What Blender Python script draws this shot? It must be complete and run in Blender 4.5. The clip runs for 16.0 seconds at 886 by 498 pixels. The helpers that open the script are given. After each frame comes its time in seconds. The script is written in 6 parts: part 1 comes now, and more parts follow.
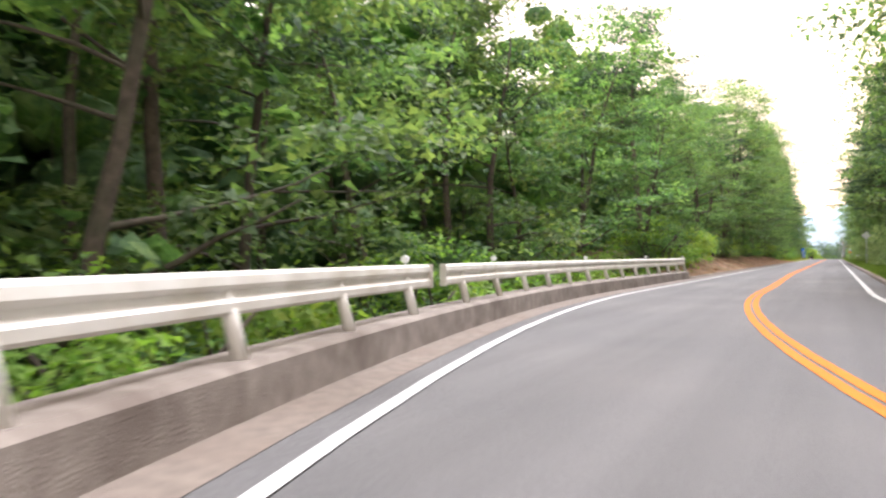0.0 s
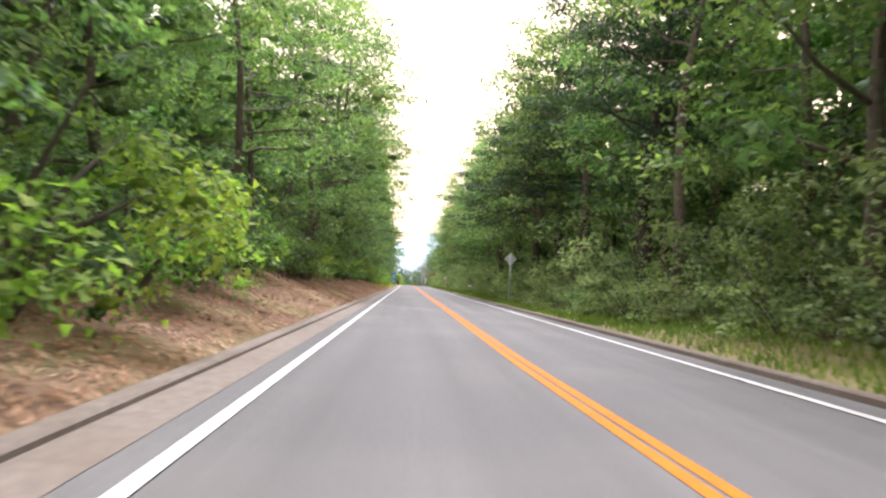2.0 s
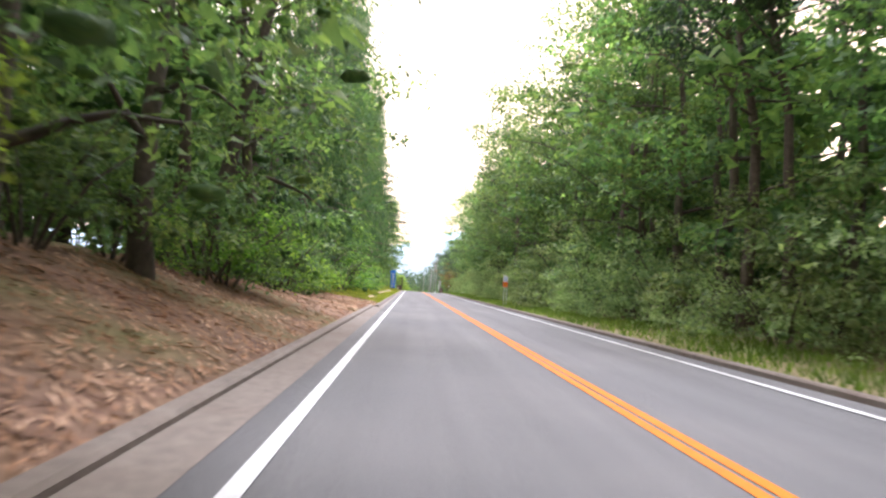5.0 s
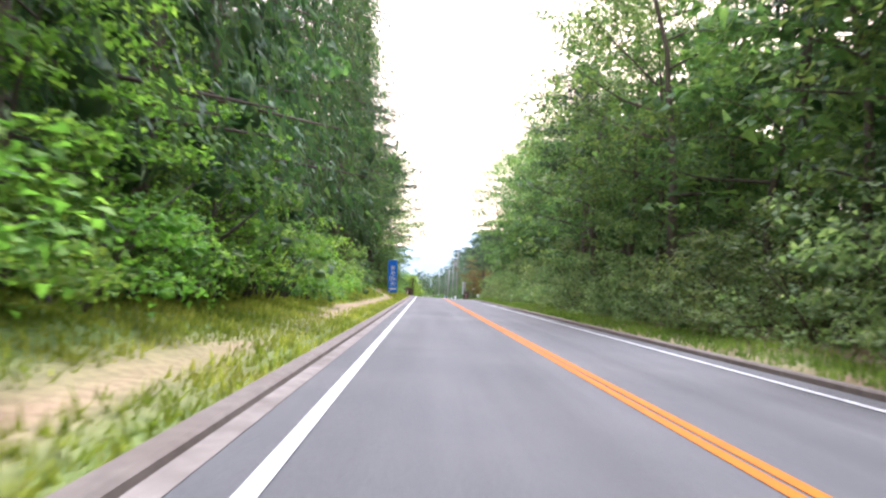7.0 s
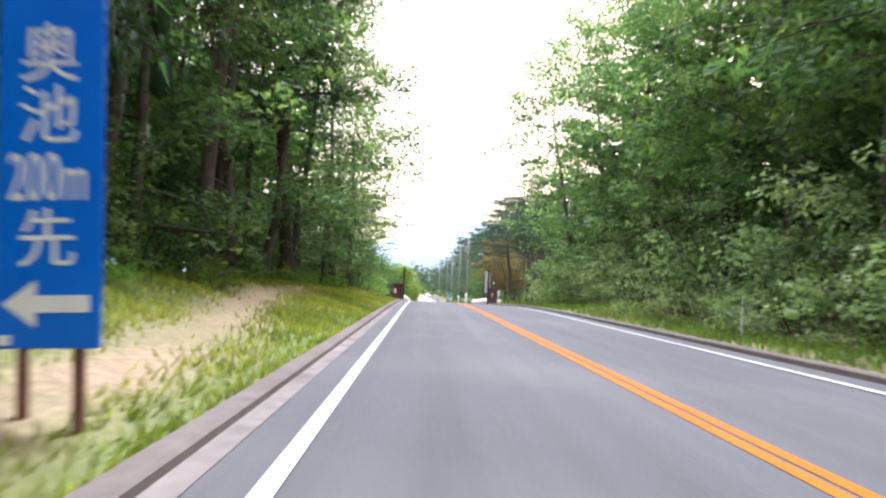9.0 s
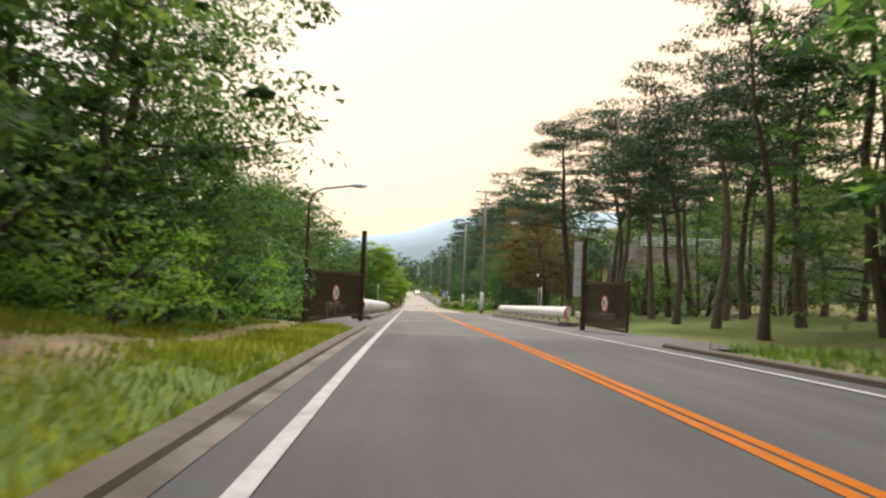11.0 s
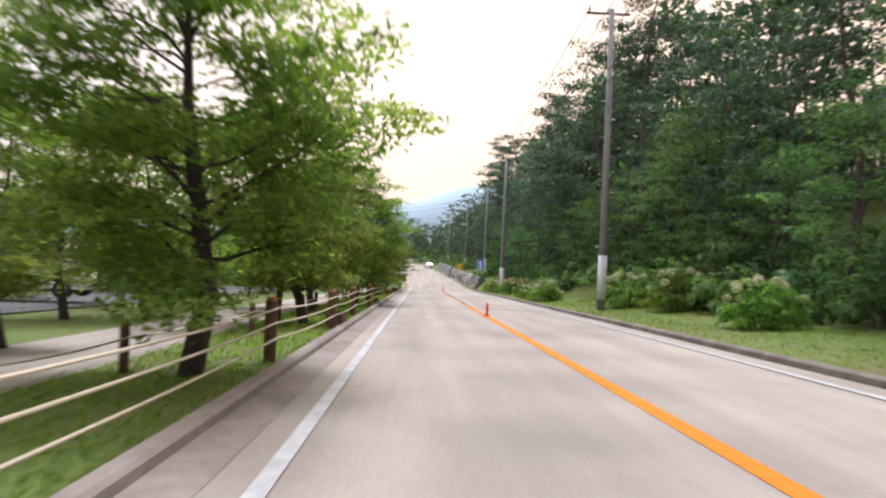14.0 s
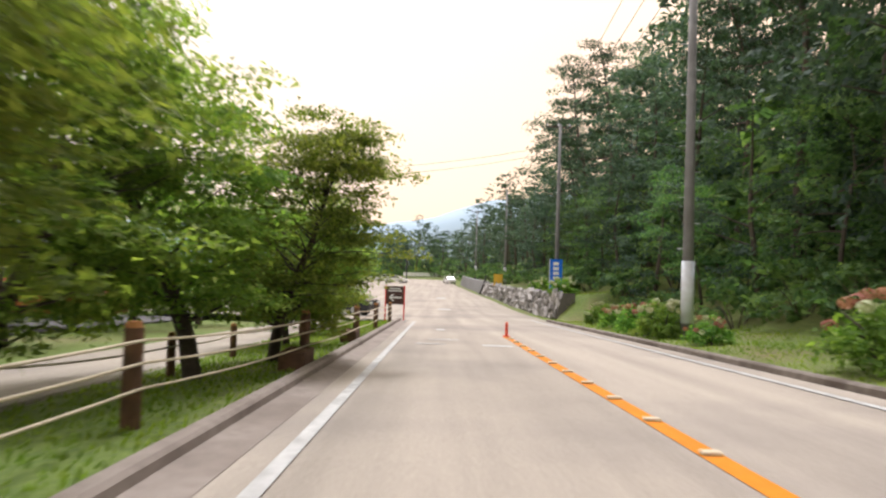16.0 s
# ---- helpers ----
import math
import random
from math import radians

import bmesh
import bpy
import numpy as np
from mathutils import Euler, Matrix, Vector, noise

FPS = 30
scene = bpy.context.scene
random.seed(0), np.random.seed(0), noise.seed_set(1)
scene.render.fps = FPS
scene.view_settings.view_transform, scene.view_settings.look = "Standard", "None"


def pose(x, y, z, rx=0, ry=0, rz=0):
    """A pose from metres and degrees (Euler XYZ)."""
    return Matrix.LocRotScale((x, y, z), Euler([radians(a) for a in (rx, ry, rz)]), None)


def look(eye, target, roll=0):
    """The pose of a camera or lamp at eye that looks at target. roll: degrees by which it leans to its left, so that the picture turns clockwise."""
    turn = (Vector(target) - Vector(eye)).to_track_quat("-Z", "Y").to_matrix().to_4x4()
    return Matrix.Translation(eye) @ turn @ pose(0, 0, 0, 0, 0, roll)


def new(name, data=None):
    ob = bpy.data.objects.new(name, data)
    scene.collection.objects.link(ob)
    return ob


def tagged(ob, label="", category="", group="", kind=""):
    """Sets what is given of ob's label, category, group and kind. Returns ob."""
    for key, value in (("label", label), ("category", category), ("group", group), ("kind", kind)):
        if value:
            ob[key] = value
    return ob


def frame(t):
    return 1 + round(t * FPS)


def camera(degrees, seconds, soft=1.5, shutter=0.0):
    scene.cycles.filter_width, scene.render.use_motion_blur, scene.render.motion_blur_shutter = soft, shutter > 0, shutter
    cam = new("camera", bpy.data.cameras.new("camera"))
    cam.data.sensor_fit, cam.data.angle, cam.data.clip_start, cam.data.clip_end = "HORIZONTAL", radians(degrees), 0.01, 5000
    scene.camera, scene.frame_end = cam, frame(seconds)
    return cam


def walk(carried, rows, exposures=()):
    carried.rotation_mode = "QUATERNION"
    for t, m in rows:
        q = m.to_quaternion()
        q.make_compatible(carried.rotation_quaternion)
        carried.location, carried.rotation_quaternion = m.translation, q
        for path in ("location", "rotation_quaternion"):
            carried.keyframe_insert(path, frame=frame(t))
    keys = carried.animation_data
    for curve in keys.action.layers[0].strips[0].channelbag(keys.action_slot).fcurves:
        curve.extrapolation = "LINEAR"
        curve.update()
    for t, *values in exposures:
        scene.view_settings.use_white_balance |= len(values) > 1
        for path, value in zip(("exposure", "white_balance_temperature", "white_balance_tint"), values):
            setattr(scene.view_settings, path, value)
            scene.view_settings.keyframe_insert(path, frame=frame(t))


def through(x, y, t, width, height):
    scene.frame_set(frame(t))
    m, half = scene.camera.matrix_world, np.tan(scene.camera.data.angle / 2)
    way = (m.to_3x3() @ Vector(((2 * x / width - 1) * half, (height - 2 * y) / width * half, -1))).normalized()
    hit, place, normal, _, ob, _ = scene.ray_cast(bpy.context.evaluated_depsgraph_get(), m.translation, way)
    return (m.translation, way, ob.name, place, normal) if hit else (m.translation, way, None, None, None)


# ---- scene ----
cam = camera(63.2, 16.0, soft=2.3, shutter=0.15)
PATH = [
    (0, (2.119, -0.195, 1.013), (1.163, 1.562, 1.042), -0.6),
    (0.5, (-0.580, 7.601, 0.955), (-1.129, 9.524, 0.966), 1.1),
    (1, (-1.631, 15.200, 0.958), (-1.757, 17.196, 0.957), 2.4),
    (1.5, (-1.607, 23.408, 1.006), (-1.550, 25.407, 1.054), 3.4),
    (2, (-1.714, 33.554, 1.077), (-1.619, 35.549, 1.172), 3.4),
    (2.5, (-1.728, 44.123, 1.097), (-1.647, 46.119, 1.201), 3.7),
    (3, (-1.830, 55.507, 1.170), (-1.754, 57.504, 1.259), 4.8),
    (3.5, (-1.938, 66.781, 1.089), (-1.870, 68.778, 1.182), 3.6),
    (4.2, (-2.108, 82.370, 1.079), (-2.035, 84.366, 1.182), 3.8),
    (6.3, (-2.233, 127.903, 1.060), (-2.145, 129.898, 1.167), 4.4),
    (7, (-2.236, 142.762, 1.026), (-2.192, 144.758, 1.136), 3.9),
    (7.5, (-2.127, 153.781, 1.016), (-2.094, 155.778, 1.115), 2.7),
    (8, (-2.236, 165.223, 1.091), (-2.195, 167.220, 1.187), 2.7),
    (8.5, (-2.295, 177.609, 1.093), (-2.252, 179.606, 1.187), 2.2),
    (9, (-2.312, 189.915, 1.006), (-2.259, 191.912, 1.102), 2.7),
    (11.3, (-2.279, 242.242, 0.596), (-2.185, 244.239, 0.680), 2.2),
    (12, (-2.193, 258.356, 0.171), (-2.097, 260.352, 0.247), 1.4),
    (12.5, (-2.150, 270.241, -0.168), (-2.058, 272.238, -0.112), 1.3),
    (13, (-2.093, 282.560, -0.602), (-2.014, 284.558, -0.565), 1.1),
    (13.5, (-2.178, 295.685, -0.945), (-2.099, 297.684, -0.942), 1.7),
    (14, (-2.211, 309.149, -1.433), (-2.147, 311.148, -1.418), 2.3),
    (14.5, (-2.070, 321.427, -1.993), (-2.033, 323.426, -1.965), 2.6),
    (15, (-2.146, 332.124, -2.304), (-2.117, 334.123, -2.258), 2.6),
    (15.5, (-2.059, 343.090, -2.707), (-2.038, 345.089, -2.651), 2.4),
    (16, (-2.030, 352.666, -2.959), (-2.019, 354.665, -2.893), 1.8),
]
EXPO = [(0.0, 2.45, 5650, 18), (4.2, 2.6, 5550, 20), (7.0, 2.5, 5200, 22), (9.0, 2.42, 5150, 20), (11.3, 1.2, 5900, 9), (13.4, 1.2, 5700, 12), (14.2, 1.3, 5350, 19), (14.6, 1.3, 5450, 18), (15.0, 1.3, 5650, 15), (16.0, 1.3, 5750, 15)]
walk(cam, [(t, look(eye, target, roll)) for t, eye, target, roll in PATH], EXPO)

# ---- light ----
world = bpy.data.worlds.new("sky")
scene.world = world
world.use_nodes = True
wn = world.node_tree
sky = wn.nodes.new("ShaderNodeTexSky")
sky.sky_type = "NISHITA"
sky.sun_disc = False
sky.sun_elevation, sky.sun_rotation = radians(62), radians(8)
sky.dust_density, sky.air_density, sky.ozone_density = 6.0, 1.0, 1.0
pale = wn.nodes.new("ShaderNodeHueSaturation")
pale.inputs["Saturation"].default_value = 0.35
wn.links.new(sky.outputs[0], pale.inputs["Color"])
back = wn.nodes["Background"]
cloud = wn.nodes.new("ShaderNodeMixRGB")
cloud.inputs["Fac"].default_value = 0.85
cloud.inputs["Color2"].default_value = (4.15, 3.2, 2.35, 1)
wn.links.new(pale.outputs[0], cloud.inputs["Color1"])
# hazy glow: warm towards the low light ahead on the right, cooler away from it
way = wn.nodes.new("ShaderNodeTexCoord")
toward = wn.nodes.new("ShaderNodeVectorMath")
toward.operation = "DOT_PRODUCT"
toward.inputs[1].default_value = (math.sin(radians(26)), math.cos(radians(26)), 0.0)
wn.links.new(way.outputs["Generated"], toward.inputs[0])
glow = wn.nodes.new("ShaderNodeValToRGB")
glow.color_ramp.elements[0].position, glow.color_ramp.elements[1].position = 0.45, 1.0
glow.color_ramp.elements[0].color, glow.color_ramp.elements[1].color = (0.93, 0.98, 1.0, 1), (1.0, 0.86, 0.67, 1)
wn.links.new(toward.outputs["Value"], glow.inputs["Fac"])
tinted = wn.nodes.new("ShaderNodeMixRGB")
tinted.blend_type = "MULTIPLY"
tinted.inputs["Fac"].default_value = 1.0
wn.links.new(cloud.outputs[0], tinted.inputs["Color1"])
wn.links.new(glow.outputs["Color"], tinted.inputs["Color2"])
wn.links.new(tinted.outputs[0], back.inputs["Color"])
back.inputs["Strength"].default_value = 0.155
sun = new("sun", bpy.data.lights.new("sun", "SUN"))
sun.data.energy, sun.data.angle, sun.data.color = 1.4, radians(18), (1.0, 0.94, 0.85)
sun.matrix_world = look((0, 0, 50), (-math.sin(radians(8)) * 30, -math.cos(radians(8)) * 30, 50 - 56.4))

# ---- materials ----
def material(name, colors, rough=0.8, scale=6.0, detail=6.0, bump=0.15, bump_scale=40.0, metal=0.0, stain=None, stain_scale=0.7, stain_amount=0.5, spread=0.0, coords="Object"):
    """A surface of two or three noise-mixed colours with stains on a larger scale and fine relief."""
    m = bpy.data.materials.new(name)
    m.use_nodes = True
    nt = m.node_tree
    bsdf = nt.nodes["Principled BSDF"]
    tc = nt.nodes.new("ShaderNodeTexCoord")
    n1 = nt.nodes.new("ShaderNodeTexNoise")
    n1.inputs["Scale"].default_value, n1.inputs["Detail"].default_value = scale, detail
    nt.links.new(tc.outputs[coords], n1.inputs["Vector"])
    ramp = nt.nodes.new("ShaderNodeValToRGB")
    ramp.color_ramp.elements[0].position, ramp.color_ramp.elements[1].position = 0.3, 0.7
    ramp.color_ramp.elements[0].color = (*colors[0], 1)
    ramp.color_ramp.elements[1].color = (*colors[-1], 1)
    if len(colors) == 3:
        e = ramp.color_ramp.elements.new(0.5)
        e.color = (*colors[1], 1)
    nt.links.new(n1.outputs["Fac"], ramp.inputs["Fac"])
    out = ramp.outputs["Color"]
    if stain:
        n2 = nt.nodes.new("ShaderNodeTexNoise")
        n2.inputs["Scale"].default_value, n2.inputs["Detail"].default_value = stain_scale, 5
        nt.links.new(tc.outputs[coords], n2.inputs["Vector"])
        r2 = nt.nodes.new("ShaderNodeValToRGB")
        r2.color_ramp.elements[0].position, r2.color_ramp.elements[1].position = 0.45, 0.7
        r2.color_ramp.elements[0].color = (0, 0, 0, 1)
        r2.color_ramp.elements[1].color = (stain_amount, stain_amount, stain_amount, 1)
        nt.links.new(n2.outputs["Fac"], r2.inputs["Fac"])
        mx = nt.nodes.new("ShaderNodeMixRGB")
        mx.inputs["Color2"].default_value = (*stain, 1)
        nt.links.new(r2.outputs["Color"], mx.inputs["Fac"])
        nt.links.new(out, mx.inputs["Color1"])
        out = mx.outputs["Color"]
    if spread:
        oi = nt.nodes.new("ShaderNodeObjectInfo")
        hs = nt.nodes.new("ShaderNodeHueSaturation")
        mr = nt.nodes.new("ShaderNodeMapRange")
        mr.inputs["To Min"].default_value, mr.inputs["To Max"].default_value = 1 - spread, 1 + spread
        nt.links.new(oi.outputs["Random"], mr.inputs["Value"])
        nt.links.new(mr.outputs["Result"], hs.inputs["Value"])
        nt.links.new(out, hs.inputs["Color"])
        out = hs.outputs["Color"]
    nt.links.new(out, bsdf.inputs["Base Color"])
    bsdf.inputs["Roughness"].default_value, bsdf.inputs["Metallic"].default_value = rough, metal
    if bump:
        n3 = nt.nodes.new("ShaderNodeTexNoise")
        n3.inputs["Scale"].default_value, n3.inputs["Detail"].default_value = bump_scale, 4
        nt.links.new(tc.outputs[coords], n3.inputs["Vector"])
        b = nt.nodes.new("ShaderNodeBump")
        b.inputs["Strength"].default_value, b.inputs["Distance"].default_value = bump, 0.02
        nt.links.new(n3.outputs["Fac"], b.inputs["Height"])
        nt.links.new(b.outputs["Normal"], bsdf.inputs["Normal"])
    return m


def leaf_material(name, dark, mid, light, through=0.35, rough=0.72, spread=0.25, hue=0.02):
    """Foliage: colour by leaf and by tree, patches of lighter growth, light through the blade."""
    m = bpy.data.materials.new(name)
    m.use_nodes = True
    nt = m.node_tree
    bsdf = nt.nodes["Principled BSDF"]
    geo = nt.nodes.new("ShaderNodeNewGeometry")
    tc = nt.nodes.new("ShaderNodeTexCoord")
    patch = nt.nodes.new("ShaderNodeTexNoise")
    patch.inputs["Scale"].default_value, patch.inputs["Detail"].default_value = 0.45, 3
    nt.links.new(tc.outputs["Object"], patch.inputs["Vector"])
    add = nt.nodes.new("ShaderNodeMath")
    add.operation = "MULTIPLY_ADD"
    add.inputs[1].default_value, add.inputs[2].default_value = 0.26, -0.13
    nt.links.new(geo.outputs["Random Per Island"], add.inputs[0])
    total = nt.nodes.new("ShaderNodeMath")
    nt.links.new(add.outputs[0], total.inputs[0])
    nt.links.new(patch.outputs["Fac"], total.inputs[1])
    fine = nt.nodes.new("ShaderNodeTexNoise")
    fine.inputs["Scale"].default_value, fine.inputs["Detail"].default_value = 5.0, 3
    nt.links.new(tc.outputs["Object"], fine.inputs["Vector"])
    both = nt.nodes.new("ShaderNodeMath")
    both.operation = "MULTIPLY_ADD"
    both.inputs[1].default_value = 0.6
    nt.links.new(fine.outputs["Fac"], both.inputs[0])
    nt.links.new(total.outputs[0], both.inputs[2])
    relief = nt.nodes.new("ShaderNodeBump")
    relief.inputs["Strength"].default_value, relief.inputs["Distance"].default_value = 0.9, 0.15
    nt.links.new(fine.outputs["Fac"], relief.inputs["Height"])
    nt.links.new(relief.outputs["Normal"], bsdf.inputs["Normal"])
    ramp = nt.nodes.new("ShaderNodeValToRGB")
    ramp.color_ramp.elements[0].position, ramp.color_ramp.elements[1].position = 0.58, 1.02
    ramp.color_ramp.elements[0].color, ramp.color_ramp.elements[1].color = (*dark, 1), (*light, 1)
    ramp.color_ramp.elements.new(0.8).color = (*mid, 1)
    nt.links.new(both.outputs[0], ramp.inputs["Fac"])
    oi = nt.nodes.new("ShaderNodeObjectInfo")
    hs = nt.nodes.new("ShaderNodeHueSaturation")
    for key, lo, hi in (("Value", 1 - spread, 1 + spread), ("Hue", 0.5 - hue, 0.5 + hue)):
        mr = nt.nodes.new("ShaderNodeMapRange")
        mr.inputs["To Min"].default_value, mr.inputs["To Max"].default_value = lo, hi
        nt.links.new(oi.outputs["Random"], mr.inputs["Value"])
        nt.links.new(mr.outputs["Result"], hs.inputs[key])
    nt.links.new(ramp.outputs["Color"], hs.inputs["Color"])
    nt.links.new(hs.outputs["Color"], bsdf.inputs["Base Color"])
    bsdf.inputs["Roughness"].default_value = rough
    bsdf.inputs["Specular IOR Level"].default_value = 0.25
    tr = nt.nodes.new("ShaderNodeBsdfTranslucent")
    warm = nt.nodes.new("ShaderNodeMixRGB")
    warm.blend_type = "MULTIPLY"
    warm.inputs["Fac"].default_value = 1
    warm.inputs["Color2"].default_value = (1.35, 1.5, 0.65, 1)
    nt.links.new(hs.outputs["Color"], warm.inputs["Color1"])
    nt.links.new(warm.outputs["Color"], tr.inputs["Color"])
    mix = nt.nodes.new("ShaderNodeMixShader")
    mix.inputs["Fac"].default_value = through
    nt.links.new(bsdf.outputs[0], mix.inputs[1])
    nt.links.new(tr.outputs[0], mix.inputs[2])
    nt.links.new(mix.outputs[0], nt.nodes["Material Output"].inputs["Surface"])
    return m


ASPHALT = material("asphalt", [(0.068, 0.066, 0.066), (0.098, 0.095, 0.094)], 0.9, 30, 8, 0.5, 120, stain=(0.118, 0.111, 0.106), stain_scale=0.25, stain_amount=0.7)
ASPHALT_OLD = material("asphalt_old", [(0.098, 0.094, 0.091), (0.142, 0.136, 0.131)], 0.9, 30, 8, 0.5, 120, stain=(0.17, 0.158, 0.148), stain_scale=0.25, stain_amount=0.7)
ASPHALT_PALE = material("asphalt_pale", [(0.31, 0.27, 0.222), (0.40, 0.35, 0.29)], 0.9, 30, 8, 0.5, 120, stain=(0.21, 0.185, 0.165), stain_scale=0.3, stain_amount=0.6)
CONCRETE = material("concrete", [(0.15, 0.125, 0.105), (0.23, 0.20, 0.17)], 0.9, 5, 8, 0.4, 60, stain=(0.075, 0.055, 0.042), stain_scale=1.2, stain_amount=0.8)
GUTTER_PALE = material("gutter_concrete_pale", [(0.21, 0.175, 0.15), (0.30, 0.255, 0.22)], 0.9, 8, 8, 0.4, 60, stain=(0.12, 0.09, 0.07), stain_scale=1.0, stain_amount=0.6)
GUTTER = material("gutter_concrete", [(0.105, 0.085, 0.068), (0.165, 0.135, 0.11)], 0.9, 8, 8, 0.4, 60, stain=(0.11, 0.08, 0.06), stain_scale=1.0, stain_amount=0.7)
LINE_WHITE = material("line_paint_white", [(0.40, 0.40, 0.39), (0.54, 0.54, 0.52)], 0.7, 12, 8, 0.2, 80, stain=(0.30, 0.29, 0.28), stain_scale=3.5, stain_amount=0.75)
LINE_ORANGE = material("line_paint_orange", [(0.42, 0.118, 0.004), (0.50, 0.145, 0.006)], 0.7, 12, 8, 0.2, 80, stain=(0.34, 0.10, 0.015), stain_scale=3.0, stain_amount=0.5)
LINE_YELLOW = material("line_paint_yellow", [(0.52, 0.185, 0.008), (0.60, 0.22, 0.012)], 0.7, 12, 8, 0.2, 80, stain=(0.45, 0.15, 0.015), stain_scale=3.0, stain_amount=0.5)
RAIL_WHITE = material("rail_paint_white", [(0.56, 0.545, 0.50), (0.68, 0.665, 0.62)], 0.45, 3, 6, 0.05, 30, stain=(0.42, 0.38, 0.30), stain_scale=2.2, stain_amount=0.6)
PIPE_WHITE = material("pipe_paint_white", [(0.76, 0.77, 0.79), (0.84, 0.85, 0.86)], 0.35, 3, 6, 0.04, 30, stain=(0.40, 0.44, 0.29), stain_scale=2.4, stain_amount=0.7)
BROWN_STEEL = material("brown_painted_steel", [(0.034, 0.013, 0.012), (0.055, 0.022, 0.02)], 0.5, 8, 5, 0.05, 40, stain=(0.12, 0.06, 0.04), stain_scale=4, stain_amount=0.5)
YELLOW = material("yellow_sign_paint", [(0.62, 0.38, 0.02), (0.70, 0.45, 0.04)], 0.5, 5, 3, 0.0)
GREY_STEEL = material("galvanised_steel", [(0.40, 0.42, 0.43), (0.52, 0.54, 0.55)], 0.45, 6, 5, 0.05, 40, metal=0.5)
POLE_CONCRETE = material("pole_concrete", [(0.17, 0.175, 0.18), (0.25, 0.255, 0.26)], 0.85, 4, 7, 0.15, 50, stain=(0.14, 0.13, 0.12), stain_scale=1.0, stain_amount=0.6)
SLEEVE = material("pole_sleeve", [(0.58, 0.63, 0.69), (0.67, 0.72, 0.78)], 0.6, 4, 5, 0.05, 40, stain=(0.45, 0.45, 0.44), stain_scale=3, stain_amount=0.5)
SIGN_BLUE = material("sign_blue", [(0.006, 0.14, 0.74), (0.012, 0.17, 0.82)], 0.4, 3, 3, 0.0, 30)
SIGN_WHITE = material("sign_white", [(0.74, 0.76, 0.78), (0.82, 0.83, 0.84)], 0.45, 5, 3, 0.0, 30)
SIGN_RED = material("sign_red", [(0.55, 0.03, 0.03), (0.65, 0.05, 0.04)], 0.45, 5, 3, 0.0, 30)
ORANGE_RED = material("orange_red_plastic", [(0.70, 0.09, 0.03), (0.80, 0.13, 0.05)], 0.45, 5, 3, 0.0, 30)
WOOD_POST = material("brown_wood_post", [(0.09, 0.045, 0.025), (0.17, 0.09, 0.05)], 0.85, 9, 8, 0.4, 30, stain=(0.06, 0.04, 0.03), stain_scale=3, stain_amount=0.6)
WOOD_SAWN = material("sawn_wood", [(0.14, 0.06, 0.04), (0.22, 0.10, 0.06)], 0.8, 9, 8, 0.3, 30)
ROPE = material("pale_rope", [(0.55, 0.47, 0.33), (0.66, 0.58, 0.44)], 0.9, 40, 4, 0.3, 90)
STONE_DARK = material("wall_stone_mossy", [(0.13, 0.125, 0.12), (0.24, 0.225, 0.215)], 0.9, 3, 8, 0.5, 20, stain=(0.07, 0.08, 0.05), stain_scale=0.8, stain_amount=0.7, spread=0.3)
STONE = material("wall_stone", [(0.25, 0.24, 0.23), (0.44, 0.42, 0.40)], 0.9, 3, 8, 0.5, 20, stain=(0.10, 0.11, 0.08), stain_scale=1.0, stain_amount=0.6, spread=0.3)
MORTAR = material("wall_joint", [(0.10, 0.095, 0.085), (0.15, 0.14, 0.13)], 0.95, 6, 6, 0.3, 30)
BARK = material("bark_grey_brown", [(0.05, 0.04, 0.032), (0.11, 0.09, 0.07)], 0.95, 7, 8, 0.7, 18, stain=(0.06, 0.065, 0.04), stain_scale=1.5, stain_amount=0.6, spread=0.25)
BARK_RED = material("bark_red_pine", [(0.065, 0.052, 0.043), (0.14, 0.108, 0.088)], 0.95, 7, 8, 0.7, 18, stain=(0.09, 0.07, 0.06), stain_scale=1.0, stain_amount=0.7, spread=0.25)
BARK_DARK = material("bark_cherry", [(0.035, 0.025, 0.022), (0.075, 0.055, 0.048)], 0.9, 8, 8, 0.6, 20, spread=0.2)
LEAF = leaf_material("leaf_broad", (0.055, 0.10, 0.050), (0.112, 0.18, 0.078), (0.215, 0.29, 0.108), through=0.45)
LEAF_BRIGHT = leaf_material("leaf_fresh", (0.08, 0.15, 0.028), (0.165, 0.275, 0.05), (0.29, 0.39, 0.08), through=0.5)
LEAF_VINE = leaf_material("leaf_vine", (0.11, 0.17, 0.088), (0.215, 0.29, 0.145), (0.35, 0.42, 0.225), through=0.45)
LEAF_MAPLE = leaf_material("leaf_maple", (0.052, 0.108, 0.046), (0.104, 0.185, 0.074), (0.185, 0.265, 0.11), through=0.45)
LEAF_CEDAR = leaf_material("leaf_cedar", (0.032, 0.068, 0.034), (0.064, 0.116, 0.052), (0.118, 0.175, 0.070), through=0.35)
LEAF_DARK = leaf_material("leaf_shady", (0.034, 0.068, 0.020), (0.066, 0.118, 0.032), (0.125, 0.185, 0.050), through=0.4)
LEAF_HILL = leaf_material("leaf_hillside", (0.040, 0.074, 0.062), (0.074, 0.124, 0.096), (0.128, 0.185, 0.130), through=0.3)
LEAF_PINE = leaf_material("leaf_pine", (0.018, 0.038, 0.023), (0.034, 0.064, 0.037), (0.066, 0.105, 0.052), through=0.2)
LEAF_CHERRY = leaf_material("leaf_cherry", (0.095, 0.15, 0.033), (0.18, 0.25, 0.053), (0.30, 0.345, 0.08), through=0.55)
